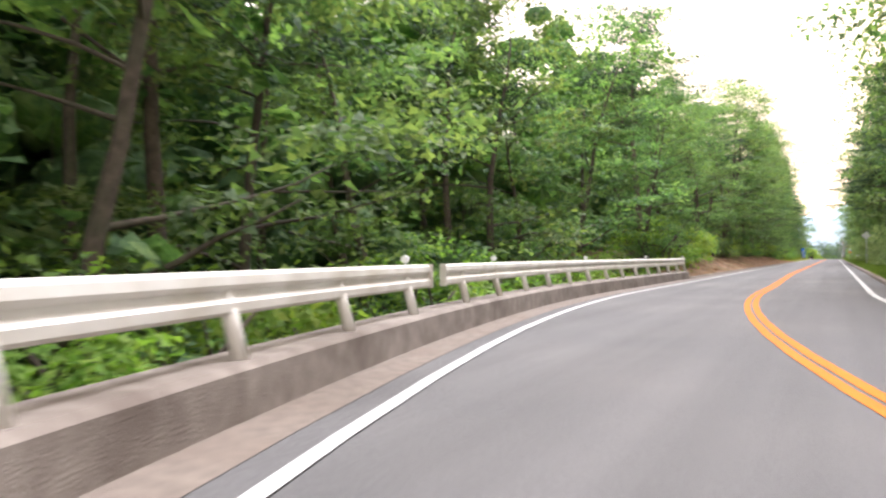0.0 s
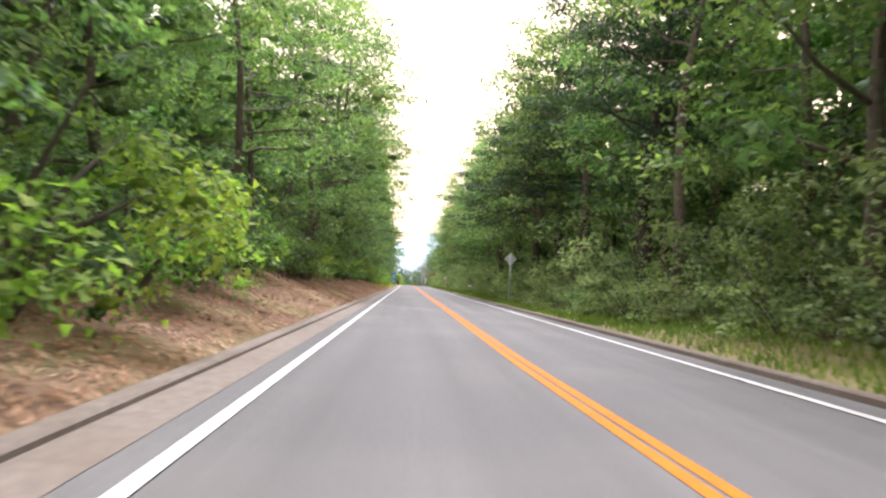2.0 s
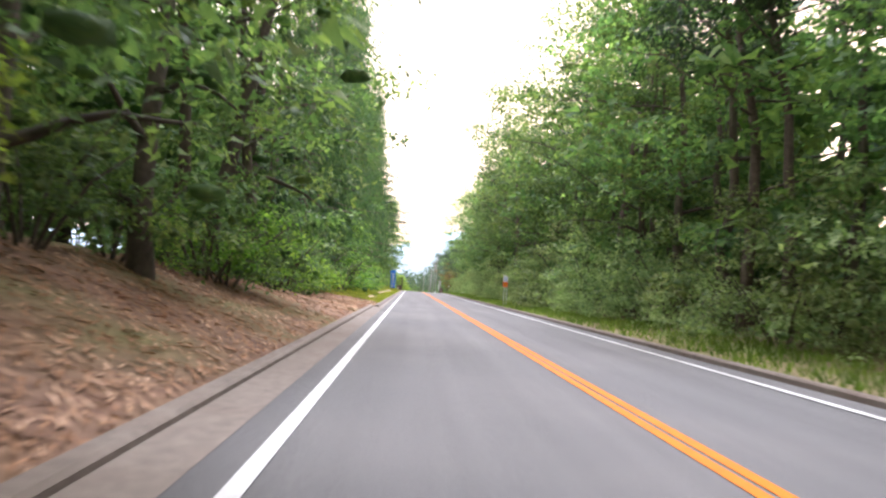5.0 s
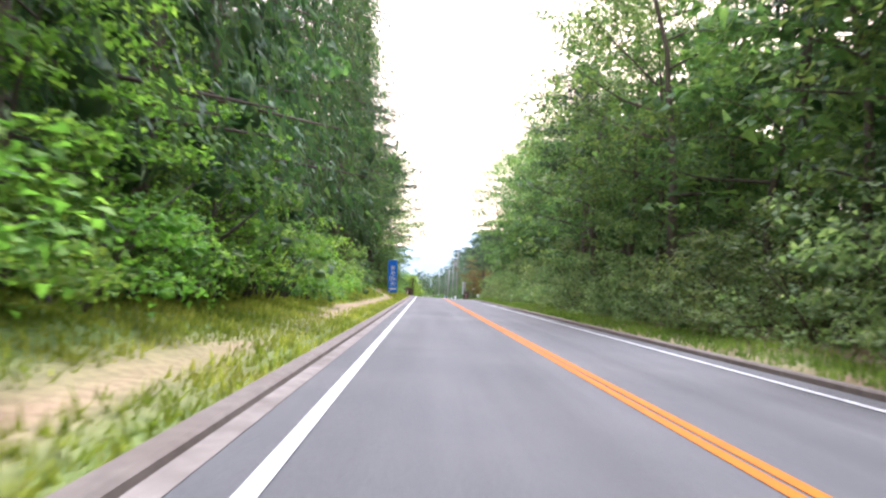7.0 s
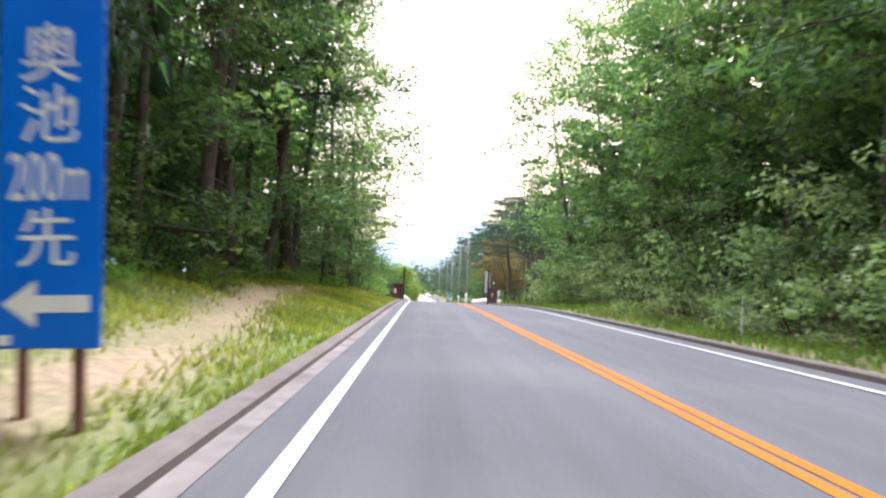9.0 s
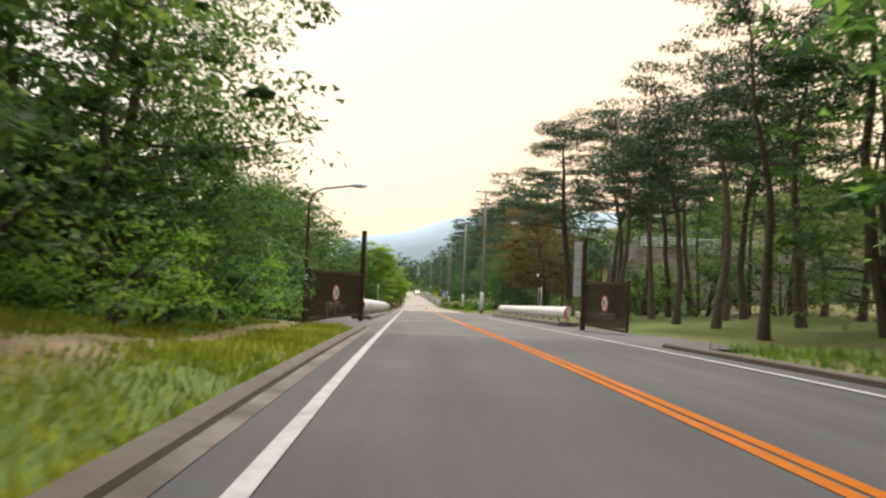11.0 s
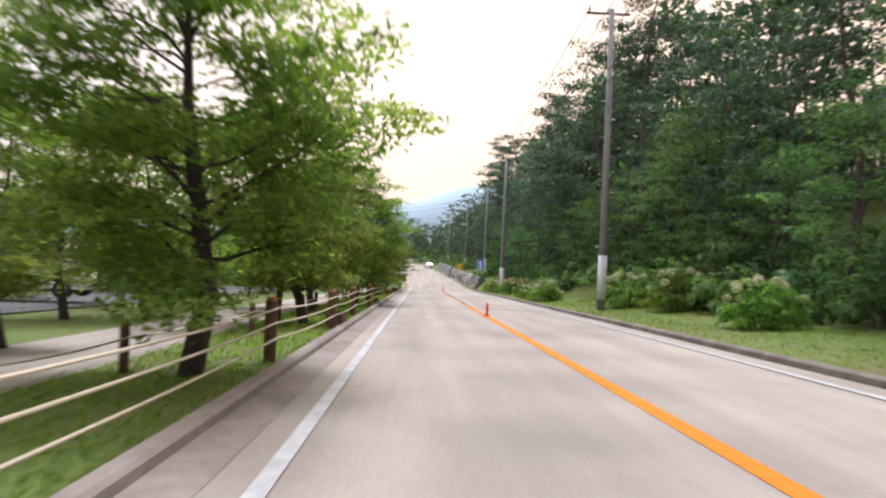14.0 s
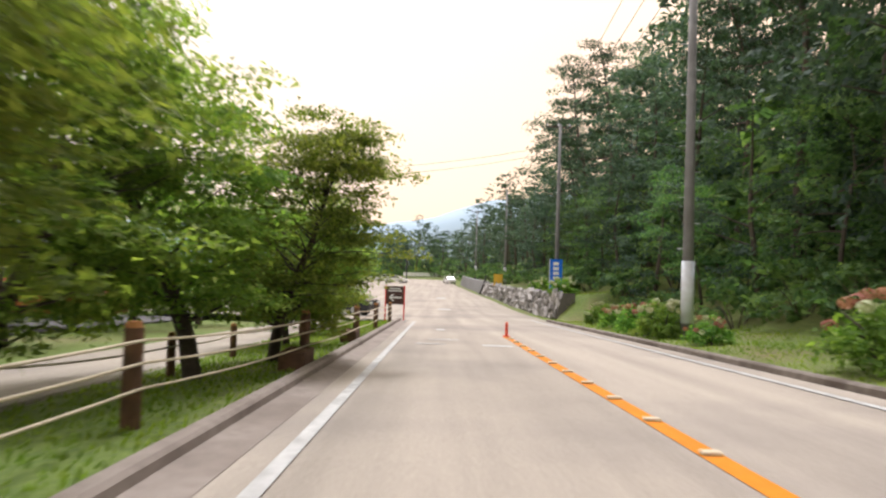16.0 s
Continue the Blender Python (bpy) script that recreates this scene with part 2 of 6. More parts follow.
LEAF_RUST = leaf_material("leaf_turning", (0.070, 0.080, 0.022), (0.125, 0.110, 0.030), (0.25, 0.13, 0.048), through=0.35)
for paint in (LINE_YELLOW, LINE_ORANGE, LINE_WHITE):
    paint.node_tree.nodes["Principled BSDF"].inputs["Specular IOR Level"].default_value = 0.1


def tyre_wear(m, low, high):
    """Long faint streaks along the road where wheels run, and paler dusty lanes."""
    nt = m.node_tree
    tc = nt.nodes.new("ShaderNodeTexCoord")
    mp = nt.nodes.new("ShaderNodeMapping")
    mp.inputs["Scale"].default_value = (1.0, 0.03, 1.0)
    nt.links.new(tc.outputs["Object"], mp.inputs["Vector"])
    n = nt.nodes.new("ShaderNodeTexNoise")
    n.inputs["Scale"].default_value, n.inputs["Detail"].default_value = 1.6, 4
    nt.links.new(mp.outputs["Vector"], n.inputs["Vector"])
    mr = nt.nodes.new("ShaderNodeMapRange")
    mr.inputs["From Min"].default_value, mr.inputs["From Max"].default_value = 0.3, 0.7
    mr.inputs["To Min"].default_value, mr.inputs["To Max"].default_value = low, high
    nt.links.new(n.outputs["Fac"], mr.inputs["Value"])
    hs = nt.nodes.new("ShaderNodeHueSaturation")
    nt.links.new(mr.outputs["Result"], hs.inputs["Value"])
    bsdf = nt.nodes["Principled BSDF"]
    nt.links.new(bsdf.inputs["Base Color"].links[0].from_socket, hs.inputs["Color"])
    nt.links.new(hs.outputs["Color"], bsdf.inputs["Base Color"])


tyre_wear(ASPHALT, 0.8, 1.16)
tyre_wear(ASPHALT_OLD, 0.8, 1.16)
tyre_wear(ASPHALT_PALE, 0.82, 1.12)
GRASS = leaf_material("grass_blade", (0.125, 0.15, 0.024), (0.22, 0.228, 0.042), (0.35, 0.315, 0.082), through=0.5, spread=0.1)
GRASS_DARK = leaf_material("grass_roadside", (0.06, 0.10, 0.022), (0.11, 0.165, 0.036), (0.19, 0.24, 0.06), through=0.5, spread=0.1)
GRASS_LAWN = leaf_material("grass_lawn", (0.10, 0.19, 0.020), (0.175, 0.285, 0.034), (0.27, 0.37, 0.06), through=0.5, spread=0.1)
LITTER = leaf_material("dry_leaf", (0.17, 0.08, 0.04), (0.30, 0.165, 0.09), (0.46, 0.31, 0.21), through=0.05, rough=0.9, spread=0.1, hue=0.0)
FLOWER = leaf_material("hydrangea_flower", (0.30, 0.34, 0.18), (0.50, 0.52, 0.34), (0.65, 0.62, 0.48), through=0.2, spread=0.1)
FLOWER_PINK = leaf_material("hydrangea_flower_faded", (0.30, 0.13, 0.09), (0.42, 0.20, 0.14), (0.50, 0.30, 0.20), through=0.2, spread=0.1)


# ---- helpers for building ----
def link(name, verts, faces, mat, parent=None, label="", smooth=False):
    me = bpy.data.meshes.new(name)
    me.from_pydata([tuple(v) for v in verts], [], [tuple(f) for f in faces])
    if smooth:
        me.polygons.foreach_set("use_smooth", [True] * len(me.polygons))
    me.materials.append(mat)
    ob = new(name, me)
    if parent:
        ob.parent = parent
    if label:
        ob["label"] = label
    return ob


def part(name, bm, mat, parent=None, label="", smooth=False):
    me = bpy.data.meshes.new(name)
    bmesh.ops.recalc_face_normals(bm, faces=bm.faces[:])
    bm.to_mesh(me)
    bm.free()
    if smooth:
        me.polygons.foreach_set("use_smooth", [True] * len(me.polygons))
    me.materials.append(mat)
    ob = new(name, me)
    if parent:
        ob.parent = parent
    if label:
        ob["label"] = label
    return ob


def empty(name, m, label, category, group=""):
    ob = new(name)
    ob.matrix_basis = m
    return tagged(ob, label, category, group)


def box(bm, size, at, bevel=0.0, turn=None):
    m = Matrix.Translation(at) @ (turn or Matrix.Identity(4)) @ Matrix.Diagonal((*size, 1))
    made = bmesh.ops.create_cube(bm, size=1, matrix=m)
    if bevel:
        edges = list({e for v in made["verts"] for e in v.link_edges})
        bmesh.ops.bevel(bm, geom=edges, offset=bevel, segments=2, affect="EDGES")
    return bm


def rod(bm, a, b, r0, r1=None, sides=10, caps=True):
    a, b = Vector(a), Vector(b)
    way = b - a
    m = Matrix.Translation((a + b) / 2) @ way.to_track_quat("Z", "Y").to_matrix().to_4x4()
    bmesh.ops.create_cone(bm, cap_ends=caps, segments=sides, radius1=r0, radius2=r0 if r1 is None else r1, depth=way.length, matrix=m)
    return bm


def tube_data(points, radii, sides=7):
    """Verts and faces of a tube through points."""
    verts, faces = [], []
    pts = [Vector(p) for p in points]
    for i, p in enumerate(pts):
        way = (pts[min(i + 1, len(pts) - 1)] - pts[max(i - 1, 0)]).normalized()
        side = way.cross(Vector((0.31, 0.87, 0.2))).normalized()
        up = side.cross(way)
        for k in range(sides):
            a = 2 * math.pi * k / sides
            verts.append(p + (side * math.cos(a) + up * math.sin(a)) * radii[i])
    for i in range(len(pts) - 1):
        for k in range(sides):
            n = (k + 1) % sides
            faces.append((i * sides + k, i * sides + n, (i + 1) * sides + n, (i + 1) * sides + k))
    verts.append(pts[-1])
    last = len(verts) - 1
    base = (len(pts) - 1) * sides
    for k in range(sides):
        faces.append((base + k, base + (k + 1) % sides, last))
    return verts, faces


def join(pieces):
    verts, faces = [], []
    for v, f in pieces:
        o = len(verts)
        verts += v
        faces += [tuple(i + o for i in face) for face in f]
    return verts, faces


# ---- the road's line ----
def zr(y):
    """Height of the road along its length: level, over a crest, down a slope and out onto the level."""
    if y < 216:
        return 0.0
    if y < 251:
        return -0.034 / 70 * (y - 216) ** 2
    z = -0.595 - 0.034 * (min(y, 385) - 251)
    if y > 385:
        d = min(y - 385, 30)
        z += -0.034 * d + 0.034 / 60 * d * d
    if y > 450:
        z += 0.0003 * min(y - 450, 60) ** 2
    return z


def centre(y):
    """The yellow line: a right-hand bend, a long straight, a bend to the left at the far end. Returns x and the slope dx/dy."""
    if y < -18:
        return 12.3 - 0.615 * (y + 18), -0.615
    if y < 22:
        return (22 - y) ** 2 / 130, -(22 - y) / 65
    if y > 400:
        far = max(0.0, y - 500)
        turn, run = min(far, 30.0), max(0.0, far - 30.0)
        return -((y - 400) ** 2) / 3300 - turn**2 / 60 - run, -(y - 400) / 1650 - turn / 30
    return 0.0, 0.0


def on(y, u, h=0.0):
    """A place u metres to the right of the yellow line and h above the road."""
    x, s = centre(y)
    n = math.hypot(1, s)
    return Vector((x + u / n, y - u * s / n, zr(y) + h))


def strip(y0, y1, profile, step=2.0):
    """Verts and faces of a section (u, h), ..., drawn along the road."""
    n = max(2, int(round((y1 - y0) / step)) + 1)
    verts = [on(y0 + (y1 - y0) * i / (n - 1), u, h) for i in range(n) for u, h in profile]
    k = len(profile)
    faces = [(i * k + j, i * k + j + 1, (i + 1) * k + j + 1, (i + 1) * k + j) for i in range(n - 1) for j in range(k - 1)]
    return verts, faces


def capped(y0, y1, profile, step=2.0):
    """A closed section along the road, with both ends shut."""
    n = max(2, int(round((y1 - y0) / step)) + 1)
    k = len(profile)
    verts = [on(y0 + (y1 - y0) * i / (n - 1), u, h) for i in range(n) for u, h in profile]
    faces = [(i * k + j, i * k + (j + 1) % k, (i + 1) * k + (j + 1) % k, (i + 1) * k + j) for i in range(n - 1) for j in range(k)]
    faces += [tuple(range(k)), tuple(range((n - 1) * k, n * k))[::-1]]
    return verts, faces


def line(x, keys):
    return float(np.interp(x, [k[0] for k in keys], [k[1] for k in keys]))


def ground_h(y, u):
    """Height of the ground over the road."""
    wob = 0.12 * noise.noise((u * 0.35, y * 0.35, 3.0)) + 0.3 * noise.noise((u * 0.08, y * 0.08, 8.0))
    if (-3.75 if y > 292 else -4.1) < u < 3.75 or ((257 if u < 0 else 250) < y < (292 if u < 0 else 304) and -5.6 < u < 6.2) or (296 < y < 312 and 0 < u < 9):
        return -0.06
    if u < 0:
        d = max(0.0, -4.1 - u)
        near = line(y, [(30, -0.65), (36, 0.0), (46, 0.36), (115, 0.36), (132, 0.16), (180, 0.12), (205, 0.24), (240, 0.2), (252, 0.06), (259, 0.0), (267, -0.6), (290, -0.5), (302, -0.3), (309, -0.06), (384, -0.06), (392, 0.0), (420, 0.0)])
        far = line(y, [(30, -0.10), (40, 0.05), (115, 0.12), (132, 0.05), (250, 0.03), (262, -0.12), (290, -0.1), (300, -0.02), (309, 0.0), (420, 0.0)])
        h = near * min(d, 3.6) + far * max(0, min(d - 3.6, 30)) - (0.12 if y > 384 and u > -16.5 else 0.0)
        return h + wob * min(1, d / 2) * line(y, [(295, 1), (305, 0.15)])
    d = u - 3.75
    near = line(y, [(250, 0.04), (262, 0.0), (290, 0.02), (296, 0.07), (420, 0.08)])
    step = 1.3 * min(1, max(0, (d - 0.9) / 0.5)) * line(y, [(389.5, 0), (391.8, 1), (484, 1), (487, 0)])
    far = line(y, [(240, 0.10), (262, 0.08), (308, 0.06), (330, 0.08), (345, 0.5), (480, 0.5), (500, 0.03), (640, 0.2)])
    h = near * min(d, 4) + far * max(0, min(d - 4, 45)) + step
    return h + 0.05 + wob * min(1, d / 2)


def dirt_at(y, u):
    """How much of a pale trodden path shows in the left verge."""
    d = -4.1 - u
    mid = line(y, [(146, 0.6), (160, 0.6), (172, 1.2), (185, 0.9), (194, 0.65), (200, 1.2), (205, 2.0), (211, 2.7), (230, 2.4), (245, 1.6)])
    wide = line(y, [(146, 0.38), (160, 0.36), (172, 0.95), (185, 0.75), (194, 0.55), (205, 0.8), (230, 0.6)])
    return line(y, [(140, 0.0), (146, 1.0), (151, 1.0), (154, 0.3), (158, 0.5), (165, 0.9), (172, 1.0), (212, 0.9), (234, 0.4), (244, 1.0), (256, 1.0), (260, 0.2), (296, 0.0)]) * math.exp(-((d - mid) / wide) ** 2)


# ---- the ground, road and verges ----
us = [-900, -500, -250, -120, -70, -45, -30, -22, -17, -14, -12, -10.5, -9.2, -8.2, -7.4, -6.7, -6.1, -5.5, -5.0, -4.6, -4.25, -4.05, -3.7, -2, 0, 2, 3.7, 3.95, 4.4, 4.9, 5.5, 6.2, 7, 7.8, 8.8, 10, 12, 14, 17, 22, 30, 45, 70, 120, 250, 500, 900]
ys = [-700, -300, -120, -60] + list(np.arange(-30, 440, 1.6)) + list(np.arange(442, 650, 8)) + [660, 700, 800, 1400, 2500]
gv, gc = [], []
for y in ys:
    for u in us:
        x, s = centre(min(max(y, -40), 530))
        h = ground_h(min(max(y, -40), 620), u)
        gv.append((x + u, y, zr(min(max(y, -40), 640)) + h))
        n1 = 0.5 + 0.9 * noise.noise((u * 0.5, y * 0.35, 0.0)) + 0.5 * noise.noise((u * 1.7, y * 1.3, 4.0))
        if u < 0:
            d = -4.1 - u
            grass = line(y, [(40, 0.1), (110, 0.05), (137, 0.08), (148, 1.05), (240, 1.05), (262, 0.6), (300, 1.0)])
            dirt = dirt_at(y, u)
        else:
            grass = line(y, [(-20, 0.45), (240, 0.55), (256, 1.0)]) if u < (9 if y < 225 else 30) else 0.35
            dirt = 0.4 * math.exp(-((u - 4.4) / 0.5) ** 2) * line(y, [(0, 1), (240, 1), (270, 0.3)])
        if abs(u) > 19:
            grass, n1, dirt = 0.55, 0.5, 0.0
        gc.append((min(1, max(0, grass + (n1 - 0.5) * 0.9)), min(1, max(0, dirt * (0.5 + n1))), 0, 1))
k = len(us)
gf = [(i * k + j, i * k + j + 1, (i + 1) * k + j + 1, (i + 1) * k + j) for i in range(len(ys) - 1) for j in range(k - 1)]
EARTH = material("earth", [(0.085, 0.042, 0.024), (0.16, 0.088, 0.052), (0.24, 0.145, 0.09)], 0.95, 7, 9, 0.9, 25, stain=(0.09, 0.05, 0.03), stain_scale=1.2, stain_amount=0.6)
nt = EARTH.node_tree
zone = nt.nodes.new("ShaderNodeVertexColor")
zone.layer_name = "cover"
sep = nt.nodes.new("ShaderNodeSeparateColor")
nt.links.new(zone.outputs["Color"], sep.inputs["Color"])
src = nt.nodes["Principled BSDF"].inputs["Base Color"].links[0].from_socket
for socket, col_a, col_b in ((sep.outputs[0], (0.075, 0.122, 0.017), (0.14, 0.19, 0.032)), (sep.outputs[1], (0.24, 0.165, 0.093), (0.38, 0.27, 0.16))):
    tcn = nt.nodes.new("ShaderNodeTexCoord")
    nn = nt.nodes.new("ShaderNodeTexNoise")
    nn.inputs["Scale"].default_value, nn.inputs["Detail"].default_value = 9.0, 8.0
    nt.links.new(tcn.outputs["Object"], nn.inputs["Vector"])
    cr = nt.nodes.new("ShaderNodeValToRGB")
    cr.color_ramp.elements[0].position, cr.color_ramp.elements[1].position = 0.35, 0.65
    cr.color_ramp.elements[0].color, cr.color_ramp.elements[1].color = (*col_a, 1), (*col_b, 1)
    nt.links.new(nn.outputs["Fac"], cr.inputs["Fac"])
    mx = nt.nodes.new("ShaderNodeMixRGB")
    nt.links.new(socket, mx.inputs["Fac"])
    nt.links.new(src, mx.inputs["Color1"])
    nt.links.new(cr.outputs["Color"], mx.inputs["Color2"])
    src = mx.outputs["Color"]
nt.links.new(src, nt.nodes["Principled BSDF"].inputs["Base Color"])
ground = link("ground", gv, gf, EARTH, smooth=True)
cover = ground.data.color_attributes.new("cover", "FLOAT_COLOR", "POINT")
cover.data.foreach_set("color", [c for four in gc for c in four])
tagged(ground, "brown earth with leaf litter, grass and pale dirt", "ground", kind="structure")

road = link("road", *strip(-60, 254.0, [(-3.4, -0.01), (-1.5, 0.0), (1.5, 0.0), (3.6, -0.01)]), ASPHALT)
tagged(road, "grey weathered asphalt two-lane road", "road", kind="structure")
road_mid = link("road_old", *strip(254.0, 306.0, [(-3.4, -0.01), (-1.5, 0.0), (1.5, 0.0), (3.6, -0.01)]), ASPHALT_OLD)
tagged(road_mid, "worn lighter grey asphalt between the gate and the turning", "road", kind="structure")
road2 = link("road_pale", *strip(306.0, 580, [(-3.4, -0.01), (-1.5, 0.0), (1.5, 0.0), (3.6, -0.01)]), ASPHALT_PALE)
tagged(road2, "pale beige weathered asphalt road", "road", kind="structure")


def road_line(name, y0, y1, u, w, mat, label, step=2.0, aside=None):
    verts, faces = strip(y0, y1, [(u - w / 2, 0.006), (u + w / 2, 0.006)], step)
    verts = [p + Vector((aside(p.y), 0, 0)) for p in verts] if aside else verts
    return tagged(link(name, verts, faces, mat), label, "road line", kind="structure")


def widened(y):
    """How far the centre line swings outward to widen the lane in the bend."""
    return line(y, [(26, 0.3), (44, 0.0)])


road_line("line_white_left", -50, 384, -3.0, 0.12, LINE_WHITE, "worn white edge line painted on asphalt")
road_line("line_white_right", -50, 284, 2.95, 0.14, LINE_WHITE, "worn white edge line painted on asphalt")
road_line("line_white_right_far", 312, 391, 3.0, 0.14, LINE_WHITE, "worn white edge line painted on asphalt")
road_line("line_yellow_left", -50, 264, -0.08, 0.115, LINE_ORANGE, "orange-yellow centre line painted on asphalt", aside=widened)
road_line("line_yellow_right", -50, 264, 0.08, 0.115, LINE_ORANGE, "orange-yellow centre line painted on asphalt", aside=widened)
road_line("line_yellow_wide", 264, 374, 0.0, 0.19, LINE_YELLOW, "broad orange-yellow centre line on asphalt")


def setting(name, data, mat, label, category, smooth=False):
    return tagged(link(name, *data, mat, smooth=smooth), label, category, kind="structure")


# gutters, kerbs and aprons
setting("gutter_left", strip(-50, 132, [(-3.75, 0.012), (-3.32, -0.004)]), GUTTER, "stained pale concrete gutter beside the road", "gutter")
setting("parapet_left", capped(-30, 34, [(-3.72, -0.1), (-3.74, 0.32), (-3.80, 0.36), (-4.22, 0.36), (-4.30, 0.30), (-4.32, -1.2)], 1.0), CONCRETE, "low weathered concrete parapet under the guard rail", "parapet")
setting("kerb_left", capped(34.3, 132, [(-3.75, -0.1), (-3.76, 0.05), (-3.80, 0.075), (-3.93, 0.08), (-3.98, -0.1)], 2.0), GUTTER, "low earth-stained concrete kerb", "kerb")
setting("shoulder_left", strip(132, 257, [(-3.55, 0.0), (-3.36, -0.003)]), CONCRETE, "dark concrete gutter strip", "gutter")
setting("kerb_left_far", capped(132, 257, [(-3.52, -0.1), (-3.54, 0.05), (-3.58, 0.07), (-3.72, 0.07), (-3.78, -0.1)], 2.0), GUTTER, "stained concrete kerb along grass", "kerb")
setting("kerb_right", capped(-30, 252, [(3.58, -0.1), (3.60, 0.07), (3.64, 0.10), (3.76, 0.10), (3.80, -0.1)], 2.0), GUTTER, "low stained concrete kerb", "kerb")
setting("apron_left", strip(256.5, 293, [(-5.6, 0.0), (-4.4, 0.002), (-3.42, -0.0095), (-3.2, -0.02)]), ASPHALT_OLD, "grey asphalt apron beside the gate", "road")
setting("apron_right", strip(252, 297, [(3.40, -0.02), (3.62, -0.0095), (4.6, 0.004), (6.2, 0.012)]), ASPHALT_OLD, "grey asphalt apron beside the gate", "road")
kv, kf = capped(266.6, 291.4, [(-3.9, -0.1), (-3.92, 0.14), (-3.97, 0.17), (-4.75, 0.17), (-4.8, -0.6)], 2.0)
kv = [p + Vector((0.3, 0, -0.12)) * ((p.y - 266.6) / 24.8) for p in kv]
setting("bridge_kerb_left", (kv, kf), CONCRETE, "pale concrete bridge kerb with mossy face", "kerb")
setting("bridge_kerb_right", capped(268.0, 294.0, [(4.45, -0.1), (4.47, 0.17), (4.52, 0.20), (5.4, 0.20), (5.45, -0.6)], 2.0), CONCRETE, "pale concrete bridge kerb", "kerb")
setting("gutter_left_far", strip(292, 386, [(-3.66, 0.012), (-3.30, -0.004)]), GUTTER_PALE, "pinkish concrete gutter beside the road", "gutter")
setting("kerb_verge_left", capped(292, 385.5, [(-3.65, -0.1), (-3.66, 0.08), (-3.69, 0.11), (-3.80, 0.11), (-3.84, -0.3)], 2.0), GUTTER_PALE, "concrete kerb along a grass verge", "kerb")
setting("kerb_verge_right", capped(312, 390, [(3.62, -0.1), (3.64, 0.08), (3.68, 0.11), (3.80, 0.11), (3.84, -0.1)], 2.0), CONCRETE, "low dark concrete kerb along grass", "kerb")
setting("side_road", strip(297, 311.5, [(3.40, -0.02), (3.62, -0.0095), (4.6, 0.004), (6.2, 0.012), (9.2, 0.10)]), ASPHALT_OLD, "grey asphalt side turning", "road")
for yb in (267.3, 290.3):
    v = [on(yb, u, 0.008) for u in (-3.8, -0.6)] + [on(yb + 0.15, u, 0.008) for u in (-0.6, -3.8)]
    setting("stop_line", (v, [(0, 1, 2, 3)]), LINE_WHITE, "worn white line across the lane", "road line")


# ---- trees ----
rng = np.random.default_rng(7)


def leaves(centres, normals, sizes, wide=0.55, fold=0.25, rs=None, along=None):
    """Corners of small three-cornered leaf blades."""
    rs = rs or rng
    n = len(centres)
    nm = normals / np.linalg.norm(normals, axis=1, keepdims=True)
    a = rs.normal(size=(n, 3)) if along is None else along + rs.normal(size=(n, 3)) * 0.35
    a -= (a * nm).sum(1, keepdims=True) * nm
    a /= np.linalg.norm(a, axis=1, keepdims=True)
    b = np.cross(nm, a)
    L = sizes[:, None]
    p0 = centres - a * L * 0.42 + b * L * wide * 0.5 + nm * L * fold * 0.2
    p1 = centres - a * L * 0.30 - b * L * wide * 0.5
    p2 = centres + a * L * 0.58 - nm * L * 0.12
    return np.stack([p0, p1, p2], 1).reshape(-1, 3)


def blade_mesh(name, verts, mat, hearts=(), corners=3):
    """Loose leaf blades, and the dense hearts of clumps as small lumpy solids."""
    n = len(verts) // corners
    me = bpy.data.meshes.new(name)
    loops, starts = np.arange(corners * n, dtype=np.int32), np.arange(0, corners * n, corners, dtype=np.int32)
    if len(hearts):
        count = len(hearts)
        base = corners * n + 12 * np.arange(count)[:, None, None]
        tri = (ICO_FACES[None] + base).reshape(-1).astype(np.int32)
        starts = np.concatenate([starts, corners * n + np.arange(0, len(tri), 3, dtype=np.int32)])
        loops = np.concatenate([loops, tri])
        verts = np.concatenate([verts, np.array(hearts).reshape(-1, 3)])
    me.vertices.add(len(verts))
    me.vertices.foreach_set("co", verts.astype(np.float32).ravel())
    me.loops.add(len(loops))
    me.loops.foreach_set("vertex_index", loops)
    me.polygons.add(len(starts))
    me.polygons.foreach_set("loop_start", starts)
    me.update()
    me.polygons.foreach_set("use_smooth", np.arange(len(starts)) >= n)
    me.validate()
    me.materials.append(mat)
    return me


ball = bmesh.new()
bmesh.ops.create_icosphere(ball, subdivisions=1, radius=1.0)
ball.verts.ensure_lookup_table()
ICO = np.array([v.co[:] for v in ball.verts])
ICO_FACES = np.array([[v.index for v in f.verts] for f in ball.faces])
ball.free()


def limb(rs, start, way, length, r, sag=0.0, wild=0.18, n=5):
    pts, radii = [Vector(start)], [r]
    d = Vector(way).normalized()
    for i in range(n):
        d = (d + Vector(rs.normal(size=3) * wild) + Vector((0, 0, -sag))).normalized()
        pts.append(pts[-1] + d * length / n)
        radii.append(r * (1 - 0.8 * (i + 1) / n))
    return pts, radii


def cluster(rs, c, n, rad, flat, size, up=0.7):
    p = rs.normal(size=(n, 3))
    p /= np.linalg.norm(p, axis=1, keepdims=True)
    low = rs.random(n) < 0.75
    p[low, 2] = np.abs(p[low, 2])
    q = p * (0.45 + 0.65 * rs.random((n, 1))) * rad * np.array([1, 1, flat])
    nm = p * (1 - up) + np.array([0, 0, up]) + rs.normal(size=(n, 3)) * 0.35
    return c + q, nm, size * (0.7 + 0.5 * rs.random(n))


